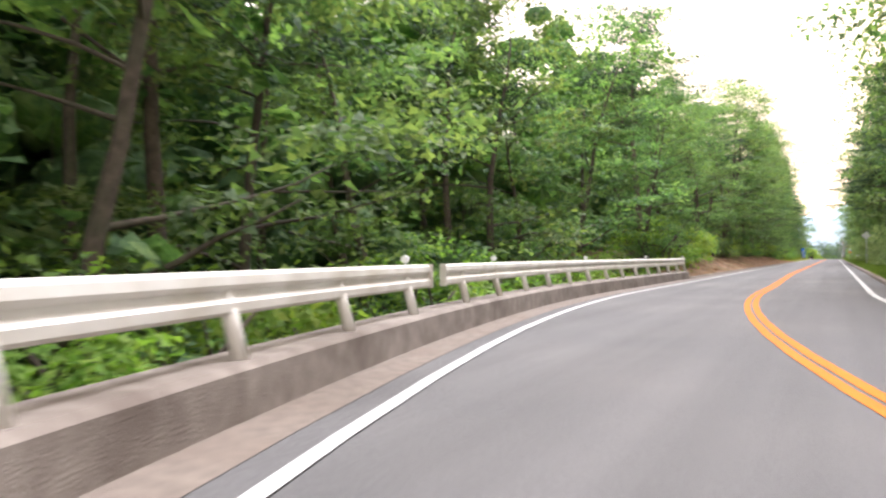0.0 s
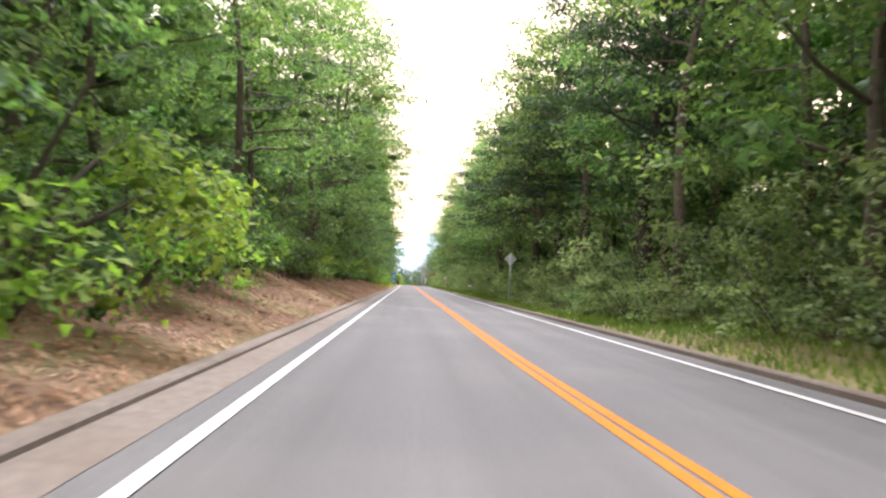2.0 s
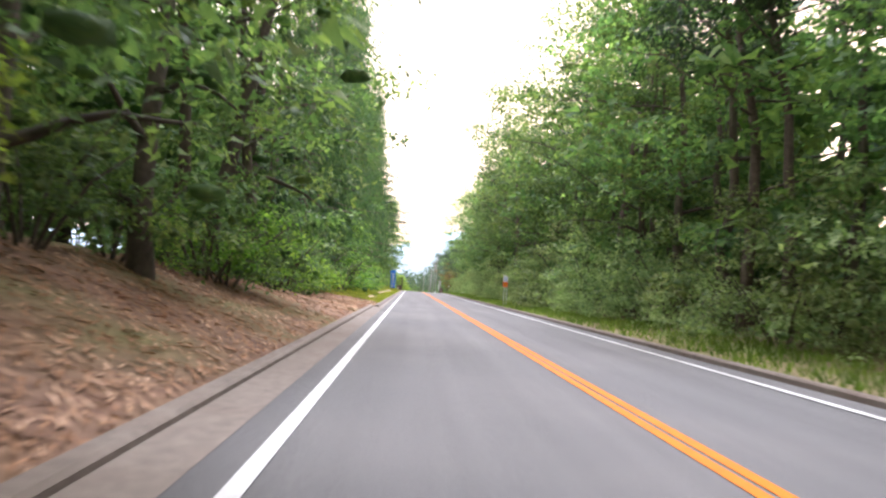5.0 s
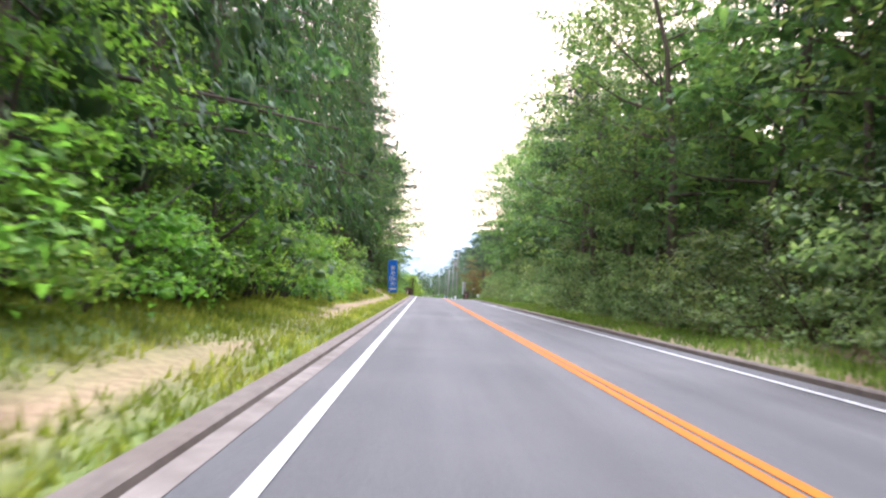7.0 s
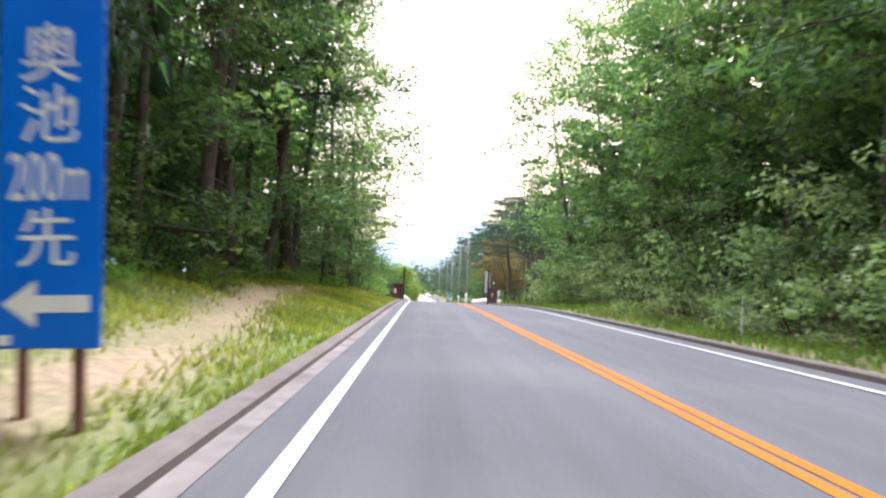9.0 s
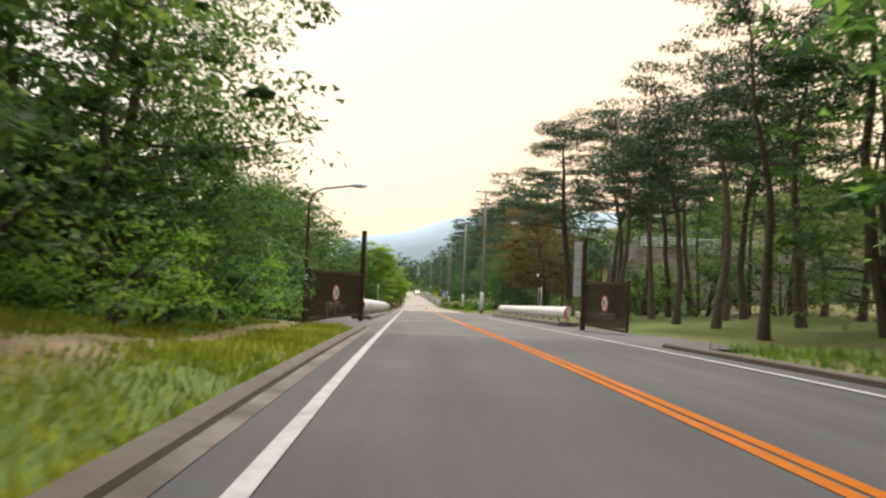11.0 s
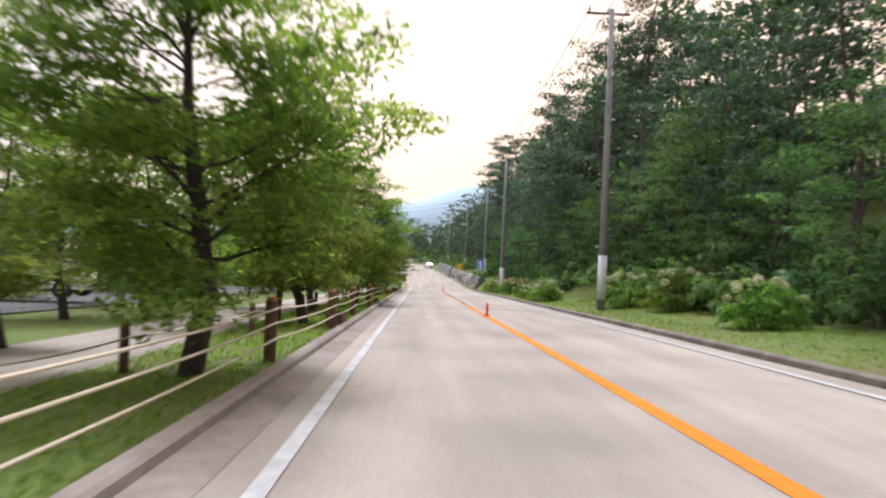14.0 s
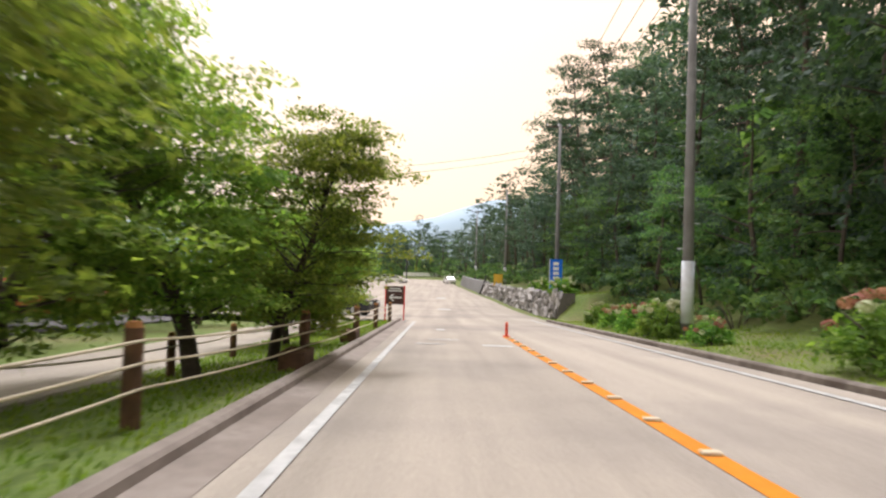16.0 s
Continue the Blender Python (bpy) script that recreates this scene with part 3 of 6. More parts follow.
def tree_meshes(kind, seed, height, radius, base, clumps, per, size, leaf_mat, bark_mat, trunk_r=0.2, lean=0.0):
    """Trunk and crown meshes of one tree of a kind: broad, cedar, pine, cherry or bush."""
    rs = np.random.default_rng(seed)
    pieces, C, N, S, A = [], [], [], [], []
    top = height * (0.95 if kind in ("cedar", "pine") else 0.8)
    pts, radii = [Vector((0, 0, -0.4))], [trunk_r * 1.35]
    d = Vector((lean, 0, 1))
    steps = 9
    for i in range(steps):
        d = (d + Vector(rs.normal(size=3) * (0.10 if kind != "cedar" else 0.02)) + Vector((0, 0, 0.15))).normalized()
        pts.append(pts[-1] + d * (top + 0.4) / steps)
        radii.append(trunk_r * (1 - 0.85 * (i + 1) / steps))
    if kind != "bush":
        pieces.append(tube_data(pts, radii, 8 if size < 0.4 else 5))

    def trunk_at(h):
        f = min(max((h + 0.4) / (top + 0.4), 0), 0.999) * steps
        i = int(f)
        return pts[i].lerp(pts[i + 1], f - i), radii[i] * (1 - (f - i)) + radii[i + 1] * (f - i)

    hearts = []

    def put(c, n, rad, flat, sz, up=0.7, heart=0.0):
        a, b, e = cluster(rs, np.array(c), n, rad, flat, sz, up)
        C.append(a), N.append(b), S.append(e)
        if heart:
            hearts.append(np.array(c) + ICO * (0.75 + 0.5 * rs.random((12, 1))) * rad * heart * np.array((1, 1, flat)))

    if kind in ("broad", "cherry"):
        for j in range(clumps):
            f = (j + rs.random()) / clumps
            h = base + (height - base) * (f ** 0.9)
            env = radius * (0.55 + 0.45 * math.sin(math.pi * min(1, 0.18 + 0.8 * f))) * (0.75 + 0.4 * rs.random()) * (1 - 0.5 * max(0, f - 0.6) / 0.4)
            a = j * 2.399 + rs.normal() * 0.3
            env *= min(1.0, 0.5 + 0.11 * h)
            p0, r0 = trunk_at(min(h * 0.75, top * 0.9) if kind == "cherry" else h * 0.86)
            out = Vector((math.cos(a) * env, math.sin(a) * env, h)) - p0 + Vector((p0.x, p0.y, 0))
            lp, lr = limb(rs, p0, out, out.length, max(0.02, r0 * (0.3 if kind == "cherry" else 0.45)), wild=0.2 if kind == "cherry" else 0.12)
            if (j % 3 == 0 or kind == "cherry" and j % 2) and size < 0.4:
                pieces.append(tube_data(lp, lr, 4))
            for q in (3, 4, 5):
                rad = (0.55 + 0.6 * rs.random()) * radius * 0.27
                off = rs.normal(size=3) * 0.35 * rad
                put(np.array(lp[q]) + off, per // 3, rad, 0.42, size, 0.65, 0.3 if kind == "broad" and q == 3 and j % 2 and f < 0.7 and size < 0.2 else 0.0)
    elif kind == "cedar":
        for j in range(clumps):
            f = (j + rs.random()) / clumps
            h = base + (height - base) * f
            env = radius * (1 - f) ** 0.7 * (0.7 + 0.5 * rs.random()) + 0.25
            a = j * 2.399 + rs.normal() * 0.4
            p0, r0 = trunk_at(h)
            tip = Vector((math.cos(a) * env, math.sin(a) * env, h - env * 0.15))
            for w in (0.45, 0.75, 1.0):
                c = p0.lerp(tip, w)
                k2 = per // 3
                p, nm, sz = cluster(rs, np.array(c) - np.array((0, 0, 0.25)), k2, 0.22 * radius + 0.25, 1.3, size, 0.0)
                nm = np.stack([np.cos(a) + rs.normal(size=k2) * 0.6, np.sin(a) + rs.normal(size=k2) * 0.6, 0.5 + rs.normal(size=k2) * 0.4], 1)
                C.append(p), N.append(nm), S.append(sz)
                A.append(np.tile((math.cos(a), math.sin(a), -0.75), (k2, 1)))
            if j % 2:
                hearts.append(np.array(p0.lerp(tip, 0.5)) + ICO * (0.7 + 0.6 * rs.random((12, 1))) * np.array((0.15, 0.15, 0.26)) * (0.5 + env * 0.4))
            if j % 3 == 0:
                pieces.append(tube_data([p0, p0.lerp(tip, 0.6), tip], [0.04, 0.025, 0.01], 4))
    elif kind == "pine":
        for j in range(clumps):
            f = (j + rs.random()) / clumps
            h = base + (height - base) * f
            env = radius * (0.45 + 0.75 * rs.random()) * (1 - 0.55 * f)
            a = j * 2.399 + rs.normal() * 0.5
            p0, r0 = trunk_at(h * 0.97)
            out = Vector((math.cos(a), math.sin(a), 0.12 + 0.2 * rs.random()))
            lp, lr = limb(rs, p0, out, env, max(0.03, r0 * 0.4), wild=0.16)
            if size < 0.4 or j % 3 == 0:
                pieces.append(tube_data(lp, lr, 5))
            for q in (3, 5):
                c = np.array(lp[q]) + rs.normal(size=3) * np.array((0.4, 0.4, 0.08))
                put(c + np.array((0, 0, 0.14)), per // 2, 0.40 + radius * 0.14, 0.24, size, 0.45, 0.36 if per > 460 else 0.0)
    else:
        for j in range(clumps):
            a, f = rs.random() * 6.283, rs.random()
            r = radius * math.sqrt(rs.random()) * 0.95
            h = max(0.15, height * (1 - (r / radius) ** 2) ** 0.5 * (0.06 + 0.94 * f ** 0.8) * (0.8 + 0.3 * rs.random()))
            c = (math.cos(a) * r, math.sin(a) * r, h)
            put(c, per, (0.40 if height > 5 else 0.25) * radius * (0.7 + 0.6 * rs.random()), 0.7, size, 0.4, 0.8 if height > 5 else 0.22 if size < 0.5 and j % 2 else 0.0)
        for j in range(6):
            a = j * 1.05 + rs.random()
            tip = Vector((math.cos(a) * radius * 0.7, math.sin(a) * radius * 0.7, height * (0.5 + 0.3 * rs.random())))
            pieces.append(tube_data([Vector((0.1 * math.cos(a), 0.1 * math.sin(a), -0.15)), tip * 0.5 + Vector((0, 0, 0.15)), tip], [0.035, 0.025, 0.008], 5))
    v, f = join(pieces)
    trunk = bpy.data.meshes.new("trunk")
    trunk.from_pydata([tuple(p) for p in v], [], f)
    trunk.polygons.foreach_set("use_smooth", [True] * len(trunk.polygons))
    trunk.materials.append(bark_mat)
    wide = {"broad": 0.6, "cherry": 0.5, "cedar": 0.3, "pine": 0.34, "bush": 0.62}[kind]
    crown = blade_mesh("crown", leaves(np.concatenate(C), np.concatenate(N), np.concatenate(S), wide, rs=rs, along=np.concatenate(A) if A else None), leaf_mat, hearts)
    return trunk, crown


KINDS = {}


def plant(key, y, u, label, category="tree", name="tree", size=1.0, turn=None, sink=0.05, group="", tall=1.0):
    trunk, crown = KINDS[key][int(rng.integers(len(KINDS[key])))]
    p = on(y, u, ground_h(y, u) - sink)
    m = Matrix.Translation(p) @ Matrix.Rotation(rng.random() * 6.283 if turn is None else turn, 4, "Z") @ Matrix.Diagonal((size, size, size * tall, 1))
    e = tagged(new(name), label, category, group)
    e.matrix_basis = m
    for part_name, mesh in (("stem" if name == "bush" else "trunk", trunk), ("foliage" if name == "bush" else "crown", crown)):
        ob = new(part_name, mesh)
        ob.parent = e
        if part_name == "stem":
            ob["kind"] = "stuff"
    return e


KINDS["broad"] = [tree_meshes("broad", 10 + i, 14.5, 4.2, 1.0, 46, 150, 0.23, LEAF, BARK, 0.2) for i in range(4)]
KINDS["edge"] = [tree_meshes("broad", 110 + i, 14.5, 4.4, 2.6, 42, 165, 0.235, LEAF, BARK, 0.2) for i in range(4)]
KINDS["bank"] = [tree_meshes("broad", 15 + i, 14.5, 4.2, 1.0, 46, 180, 0.185, LEAF, BARK, 0.2) for i in range(3)]
KINDS["broad_back"] = [tree_meshes("broad", 20 + i, 14, 3.8, 1.5, 18, 48, 0.55, LEAF, BARK, 0.2) for i in range(3)]
KINDS["fresh"] = [tree_meshes("broad", 30 + i, 9, 3.4, 1.0, 34, 180, 0.185, LEAF_MAPLE, BARK, 0.13) for i in range(2)]
KINDS["hill"] = [tree_meshes("broad", 35 + i, 12, 3.6, 1.0, 36, 118, 0.27, LEAF_HILL, BARK, 0.18) for i in range(3)]
KINDS["hill_back"] = [tree_meshes("broad", 25 + i, 14, 3.8, 1.5, 20, 48, 0.54, LEAF_HILL, BARK, 0.2) for i in range(2)]
KINDS["cedar"] = [tree_meshes("cedar", 40 + i, 16, 3.0, 1.8, 110, 69, 0.25, LEAF_CEDAR, BARK_RED, 0.24) for i in range(3)]
KINDS["cedar_high"] = [tree_meshes("cedar", 45 + i, 17, 2.8, 3.2, 100, 66, 0.26, LEAF_CEDAR, BARK_RED, 0.22) for i in range(2)]
KINDS["pine"] = [tree_meshes("pine", 50 + i, 13, 3.6, 6.0, 26, 250, 0.21, LEAF_PINE, BARK_RED, 0.2, lean=0.12) for i in range(3)]
KINDS["pine_tall"] = [tree_meshes("pine", 156, 15.5, 5.2, 7.0, 46, 380, 0.23, LEAF_PINE, BARK_DARK, 0.34, lean=0.03)]
KINDS["umbrella"] = [tree_meshes("pine", 150, 8.2, 4.4, 6.2, 26, 480, 0.20, LEAF_PINE, BARK_RED, 0.2, lean=0.15)]
KINDS["cherry"] = [tree_meshes("cherry", 60 + i, 5.4, 2.25, 1.0, 66, 450, 0.118, LEAF_CHERRY, BARK_DARK, 0.15, lean=0.08) for i in range(3)]
KINDS["cherry_back"] = [tree_meshes("cherry", 66 + i, 5.8, 3.0, 1.4, 40, 105, 0.19, LEAF_CHERRY, BARK_DARK, 0.16) for i in range(2)]
KINDS["low"] = [tree_meshes("broad", 170 + i, 8.6, 4.0, 0.4, 46, 168, 0.19, LEAF_DARK, BARK, 0.17) for i in range(3)]
KINDS["sapling"] = [tree_meshes("broad", 180 + i, 4.6, 2.1, 0.3, 34, 120, 0.115, LEAF_BRIGHT, BARK, 0.06) for i in range(2)]
KINDS["rust"] = [tree_meshes("broad", 70, 7.5, 3.6, 1.6, 50, 270, 0.16, LEAF_RUST, BARK_DARK, 0.15)]
KINDS["vine"] = [tree_meshes("bush", 80 + i, 3.4, 2.8, 0, 34, 64, 0.16, LEAF_VINE, BARK, 0.1) for i in range(3)]
KINDS["vine_high"] = [tree_meshes("bush", 84 + i, 4.9, 3.2, 0, 42, 66, 0.182, LEAF_VINE, BARK, 0.1) for i in range(3)]
KINDS["bush"] = [tree_meshes("bush", 90 + i, 1.9, 1.6, 0, 30, 74, 0.092, LEAF_BRIGHT, BARK, 0.1) for i in range(3)]
KINDS["curtain"] = [tree_meshes("bush", 99 + i, 13.5, 3.4, 0, 36, 8, 0.6, LEAF, BARK, 0.1) for i in range(2)]
KINDS["scrub_back"] = [tree_meshes("bush", 97 + i, 2.2, 1.8, 0, 20, 22, 0.38, LEAF, BARK, 0.1) for i in range(2)]
KINDS["pine_back"] = [tree_meshes("pine", 56 + i, 12, 3.4, 4.5, 18, 66, 0.44, LEAF_PINE, BARK_RED, 0.2) for i in range(2)]
KINDS["dark_bush"] = [tree_meshes("bush", 95 + i, 2.2, 1.8, 0, 28, 56, 0.122, LEAF, BARK, 0.1) for i in range(2)]

j = lambda a: (rng.random() - 0.5) * 2 * a

# woods on both sides of the first stretch
y = -7.0
while y < 248:
    yy = y + j(0.8)
    # left
    if yy < 34:
        plant("broad", yy, -9.0 + j(0.8), "leafy broadleaf tree behind the guard rail", size=0.95 + j(0.12))
    elif yy < 128:
        low = line(yy, [(36, 0.68), (62, 0.74), (80, 1.1)])
        plant("cedar" if rng.random() < 0.15 and yy > 118 else "bank", yy, -7.2 + j(0.6), "dark leafy tree overhanging an earth bank", size=low + j(0.1), tall=1.15)
    elif yy < 176:
        plant("cedar", yy, -8.6 + j(0.7), "tall dense dark-green cedar at the wood's edge", size=1.2 + j(0.2), tall=1.2 + j(0.15))
    elif yy < 205:
        plant("cedar_high", yy, -8.4 + j(0.8), "tall cedar with a bare lower trunk", size=1.15 + j(0.1), tall=1.15)
    else:
        plant("broad", yy, line(yy, [(205, -9.6), (225, -8.4), (248, -7.9)]) + j(0.5), "leafy broadleaf tree beside a grass verge", size=1.1 + j(0.1))
    # right
    if yy > 4:
        plant("edge" if rng.random() < 0.8 else "pine", yy + 1.5, line(yy, [(20, 9.6), (60, 9.0), (110, 8.8), (140, 9.6)]) + j(0.9), "leafy broadleaf tree behind vine-covered scrub", size=1.2 + j(0.18), tall=1.2)
    y += 5.0
WOODS_T, WOODS_C = [], []


def woods(y, u, size, kind="broad_back", place=None):
    """One more tree in the joined woods behind."""
    trunk, crown = KINDS[kind][int(rng.integers(len(KINDS[kind])))]
    m = np.array(Matrix.Translation(place or on(y, u, ground_h(y, u) - 0.1)) @ Matrix.Rotation(rng.random() * 6.283, 4, "Z") @ Matrix.Scale(size, 4))
    for mesh, to in ((trunk, WOODS_T), (crown, WOODS_C)):
        co = np.empty(len(mesh.vertices) * 3, np.float32)
        mesh.vertices.foreach_get("co", co)
        to.append((co.reshape(-1, 3) @ m[:3, :3].T + m[:3, 3], mesh))


y = -8.0
while y < 256:
    for u in (-13.0, 13.8):
        woods(y + j(1.5), u + j(1.2), 1.15 + j(0.2))
    if y > 20:
        woods(y + 2.5 + j(1.5), 11.4 + j(0.8), 1.2 + j(0.15))
    y += 5.8
y = -8.0
while y < 252:
    for u in (-13.0, 13.6):
        woods(y + j(0.8), u + j(0.6), 1.2 + j(0.3), "scrub_back")
    for u in (-16.0, 16.5):
        woods(y + j(0.8), u + j(0.8), 1.15 + j(0.2), "curtain")
    y += 4.8
y = 2.0
while y < 246:
    plant("vine", y + j(0.7), 6.9 + j(0.4) + (0.6 if y > 150 else 0), "low scrub overgrown with pale green vines", "bush", "bush", size=0.72 + j(0.18), sink=0.2)
    plant("vine_high", y + 2.0 + j(0.7), 8.3 + j(0.4) + (0.6 if y > 150 else 0), "tall scrub smothered in pale green vines", "bush", "bush", size=1.0 + j(0.22), sink=0.2)
    y += 4.4
y = 38.0
while y < 132:
    plant("dark_bush", y + j(0.8), -7.0 + j(0.6), "dark shrub on top of the earth bank", "bush", "bush", size=0.9 + j(0.3))
    y += 3.0
for y, u, z in ((44, -8.2, 1.2), (71, -8.5, 1.15), (97, -8.3, 1.2), (119, -8.6, 1.1), (12, -11, 1.25), (24, -10.5, 1.1), (207.5, -10.0, 1.2), (212.7, -9.4, 1.45), (214.5, -9.6, 1.35), (222, -9.8, 1.1), (76, 8.0, 1.2), (109, 7.7, 1.2), (122, 8.2, 1.15)):
    plant("pine", y, u, "tall red pine rising above the other trees", size=z)
y = 0.0
while y < 34:
    plant("bush", y + j(0.4), -7.1 + j(0.3), "bright green shrub behind the guard rail", "bush", "bush", size=1.75 + j(0.25))
    y += 2.4
y = 176.0
while y < 240:
    plant("dark_bush", y + j(0.8), -9.6 + j(0.6), "dark shrub under tall trees", "bush", "bush", size=0.95 + j(0.3))
    y += 3.2
for i in range(5):
    y = 2.5 + 6.5 * i
    plant("dark_bush", y, -8.2 + j(0.4), "dark shrub below the guard rail", "bush", "bush", size=1.3 + j(0.2))
for i in range(22):
    plant("bush", 195 + 2.3 * i + j(0.6), -7.9 + j(0.5), "low bright weeds below tall trees", "bush", "bush", size=0.42 + j(0.14))
for y, u, z, a in ((86, 7.6, 0.95, 2.0), (94, 7.2, 1.05, 3.0), (103, 7.5, 1.0, 0.7), (64, 8.4, 1.0, 1.5)):
    plant("pine_tall", y, u, "tall dark pine with branches reaching over the road", size=z, turn=a)
for y, u, z in ((146.5, -7.6, 0.95), (150.5, -7.1, 1.1), (154.5, -7.4, 0.95), (158.5, -7.2, 1.05), (162.5, -7.6, 0.9), (167, -8.0, 0.95), (142.5, -8.2, 0.9)):
    plant("sapling", y, u, "young bright green tree at the wood's edge", size=z)
plant("pine_tall", 221, -8.2, "tall dark pine with branches reaching over the road", size=0.95, turn=0.4)
y = 134.0
while y < 192:
    plant("bush" if rng.random() < 0.6 and y > 142 else "dark_bush", y + j(0.6), line(y, [(140, -8.2), (144, -6.7), (170, -7.2), (182, -8.2)]) + j(0.4), "bright green shrub at the wood's edge", "bush", "bush", size=1.4 + j(0.35))
    y += 2.5
for y, u, z in ((38.5, -6.4, 1.6), (42, -6.6, 1.8), (45.5, -6.3, 1.3), (56, -6.8, 1.2), (66, -6.9, 1.2), (78, -7.0, 1.1), (90, -6.8, 1.2), (104, -6.8, 1.3), (116, -6.7, 1.2), (124, -6.6, 1.3)):
    plant("bush", y, u, "bright green shrub hanging over the earth bank", "bush", "bush", size=z)

# past the gate
for y, u, z in ((255, -9.8, 0.98), (260.5, -10.4, 0.9), (265.5, -11.2, 0.7)):
    plant("bank", y, u, "leafy green tree beside the gate", size=z)
for y, u, z in ((251.5, -9.0, 1.1), (256, -10.0, 1.1), (260.5, -10.6, 1.0)):
    plant("low", y, u, "dense dark leafy tree before the gate", size=z)
for y, u, z in ((270, -9.4, 1.0), (274, -11.2, 1.05), (277.5, -9.3, 0.95), (281, -10.8, 1.05), (284.5, -9.2, 0.95), (288, -10.8, 0.98), (291.5, -9.2, 0.92), (295, -10.6, 0.95), (298.5, -9.0, 0.9), (302, -10.6, 0.95), (268, -13.5, 1.3), (276, -14, 1.2), (284, -14, 1.05), (291, -13.5, 1.0)):
    plant("low", y, u, "dense dark leafy tree growing below the road", size=z)
for y, u in ((-5, -13), (-1, -14), (3, -13.5), (7, -14)):
    woods(y, u, 0.9, "curtain")
for i in range(24):
    y, u = 284 + rng.random() * 42, 24 + rng.random() * 22
    woods(y, u, 0.32 + j(0.08), "hill_back" if i % 3 else "pine_back", place=on(y, u, max(6.7 if 304 < y < 331 and u < 43 else -9.0, ground_h(y, u) - 0.1)))
for i in range(22):
    woods(296 + 5 * i, -21.5 + j(0.8), 0.42 + j(0.06), "curtain")
for i in range(12):
    woods(256 + 4.2 * i, -14.2 + j(0.8), 0.62 + j(0.08), "curtain")
    plant("dark_bush", 268.5 + 2.9 * i, -8.7 + j(0.4), "dense dark shrub below the road", "bush", "bush", size=1.75 + j(0.2))
for y, u, z in ((300.5, -8.4, 0.5), (290, -9.0, 0.52), (283, -10, 0.73)):
    plant("pine", y, u, "dark pine with flat layered branches", size=z)
for y, u, z in ((297.5, -7.4, 0.72), (306.0, -8.2, 0.8), (329.0, -9.6, 0.7)):
    plant("low", y, u, "dense dark leafy tree beside the road", size=z)
for y, u, z in ((243.5, -7.4, 1.2), (246.5, -6.9, 1.1), (249.5, -7.2, 1.3), (252.5, -6.8, 1.1), (255.5, -7.2, 1.2), (258.5, -7.6, 1.2)):
    plant("bush" if z < 1.15 else "dark_bush", y, u, "leafy shrub at the roadside before the gate", "bush", "bush", size=z)
plant("umbrella", 306.5, -13.2, "umbrella-shaped pine above other trees", size=1.35, tall=1.02)
plant("low", 284.5, -11.8, "tall dark leafy tree below the road", size=1.05, tall=1.25)
for y, u, z in ((303.4, -6.7, 1.3), (310.2, -7.4, 1.05), (313.0, -7.0, 0.95), (317.2, -4.7, 1.12), (320.5, -8.6, 0.95), (326.3, -4.85, 0.95), (332.4, -5.6, 0.9), (338.6, -4.75, 1.1), (336.0, -7.4, 1.0), (342.9, -4.55, 0.82), (348.5, -6.2, 0.62), (356.0, -5.2, 0.8), (359.6, -6.5, 0.9), (362.0, -5.1, 0.88), (364.4, -4.7, 0.76), (368.9, -5.4, 0.66), (373.2, -5.6, 0.6), (379.0, -5.9, 0.6)):
    plant("cherry", y, u, "spreading cherry tree in a grass verge", size=z + j(0.03), group="roadside cherry trees")
for y, u in ((301, -10.6), (307, -11.6), (313, -11.8), (319, -11.0), (327, -10.8), (334, -11.6), (341, -11.0), (348.5, -11.4), (356, -11.0), (361, -11.8), (368, -11.2), (375, -11.5), (380, -11), (392, -13), (402, -12), (412, -12)):
    plant("cherry_back", y, u, "spreading cherry tree beyond the parking lane", size=(0.85 + j(0.12)) * (0.62 if 345 < y < 363 else 1.0), group="roadside cherry trees")
for y, u, s in ((284.5, 11.8, 1.0), (288, 15, 1.0), (276, 11.5, 0.95), (270, 13, 0.95), (264, 10, 0.95), (258, 9, 0.9)):
    plant("pine", y, u, "tall red pine with layered dark crown", size=s)
plant("pine_tall", 292.0, 10.3, "tall dark pine with flat layered branches and a bare trunk", size=1.0, turn=0.0)
plant("rust", 309.5, 11.6, "small tree with leaves turning rust orange", size=1.4)
plant("rust", 317, 12.5, "small tree with leaves turning rust orange", size=1.25)
for y, u, z in ((262, 12.5, 1.0), (267, 9.5, 0.9), (272, 15, 1.1), (275, 9.2, 0.95), (279, 13.5, 1.0), (283, 16.5, 1.1), (281, 11.0, 1.05)):
    plant("pine", y, u, "tall red pine with layered dark crown", size=z)
for y, u, z in ((258, 13, 0.85), (264, 16, 0.9), (270, 18, 0.9), (278, 18, 0.8), (286, 19, 0.7)):
    plant("broad", y, u, "leafy tree among roadside pines", size=z)
for n in range(16):
    plant("dark_bush", 297 + n * 2.0 + j(0.6), 16.4 + n * 0.28 + j(0.8), "dark green shrub below the terrace wall", "bush", "bush", size=0.9 + j(0.3))
for y, u, z in ((296, 15.6, 0.9), (300, 15.4, 1.1), (304.5, 15.2, 1.0), (309, 15.5, 1.2), (314, 15.3, 1.0), (292, 14.8, 0.8), (288, 9.8, 0.5), (280, 8.2, 0.6), (272, 8.0, 0.6), (318, 14.2, 1.1), (284, 13.5, 1.6), (288, 15.5, 1.9), (292, 16.2, 1.9), (296, 18.5, 2.0), (295, 22, 2.2), (280, 16, 1.8), (276, 19, 2.0)):
    plant("dark_bush", y, u, "dark green shrub below the terrace wall", "bush", "bush", size=z)
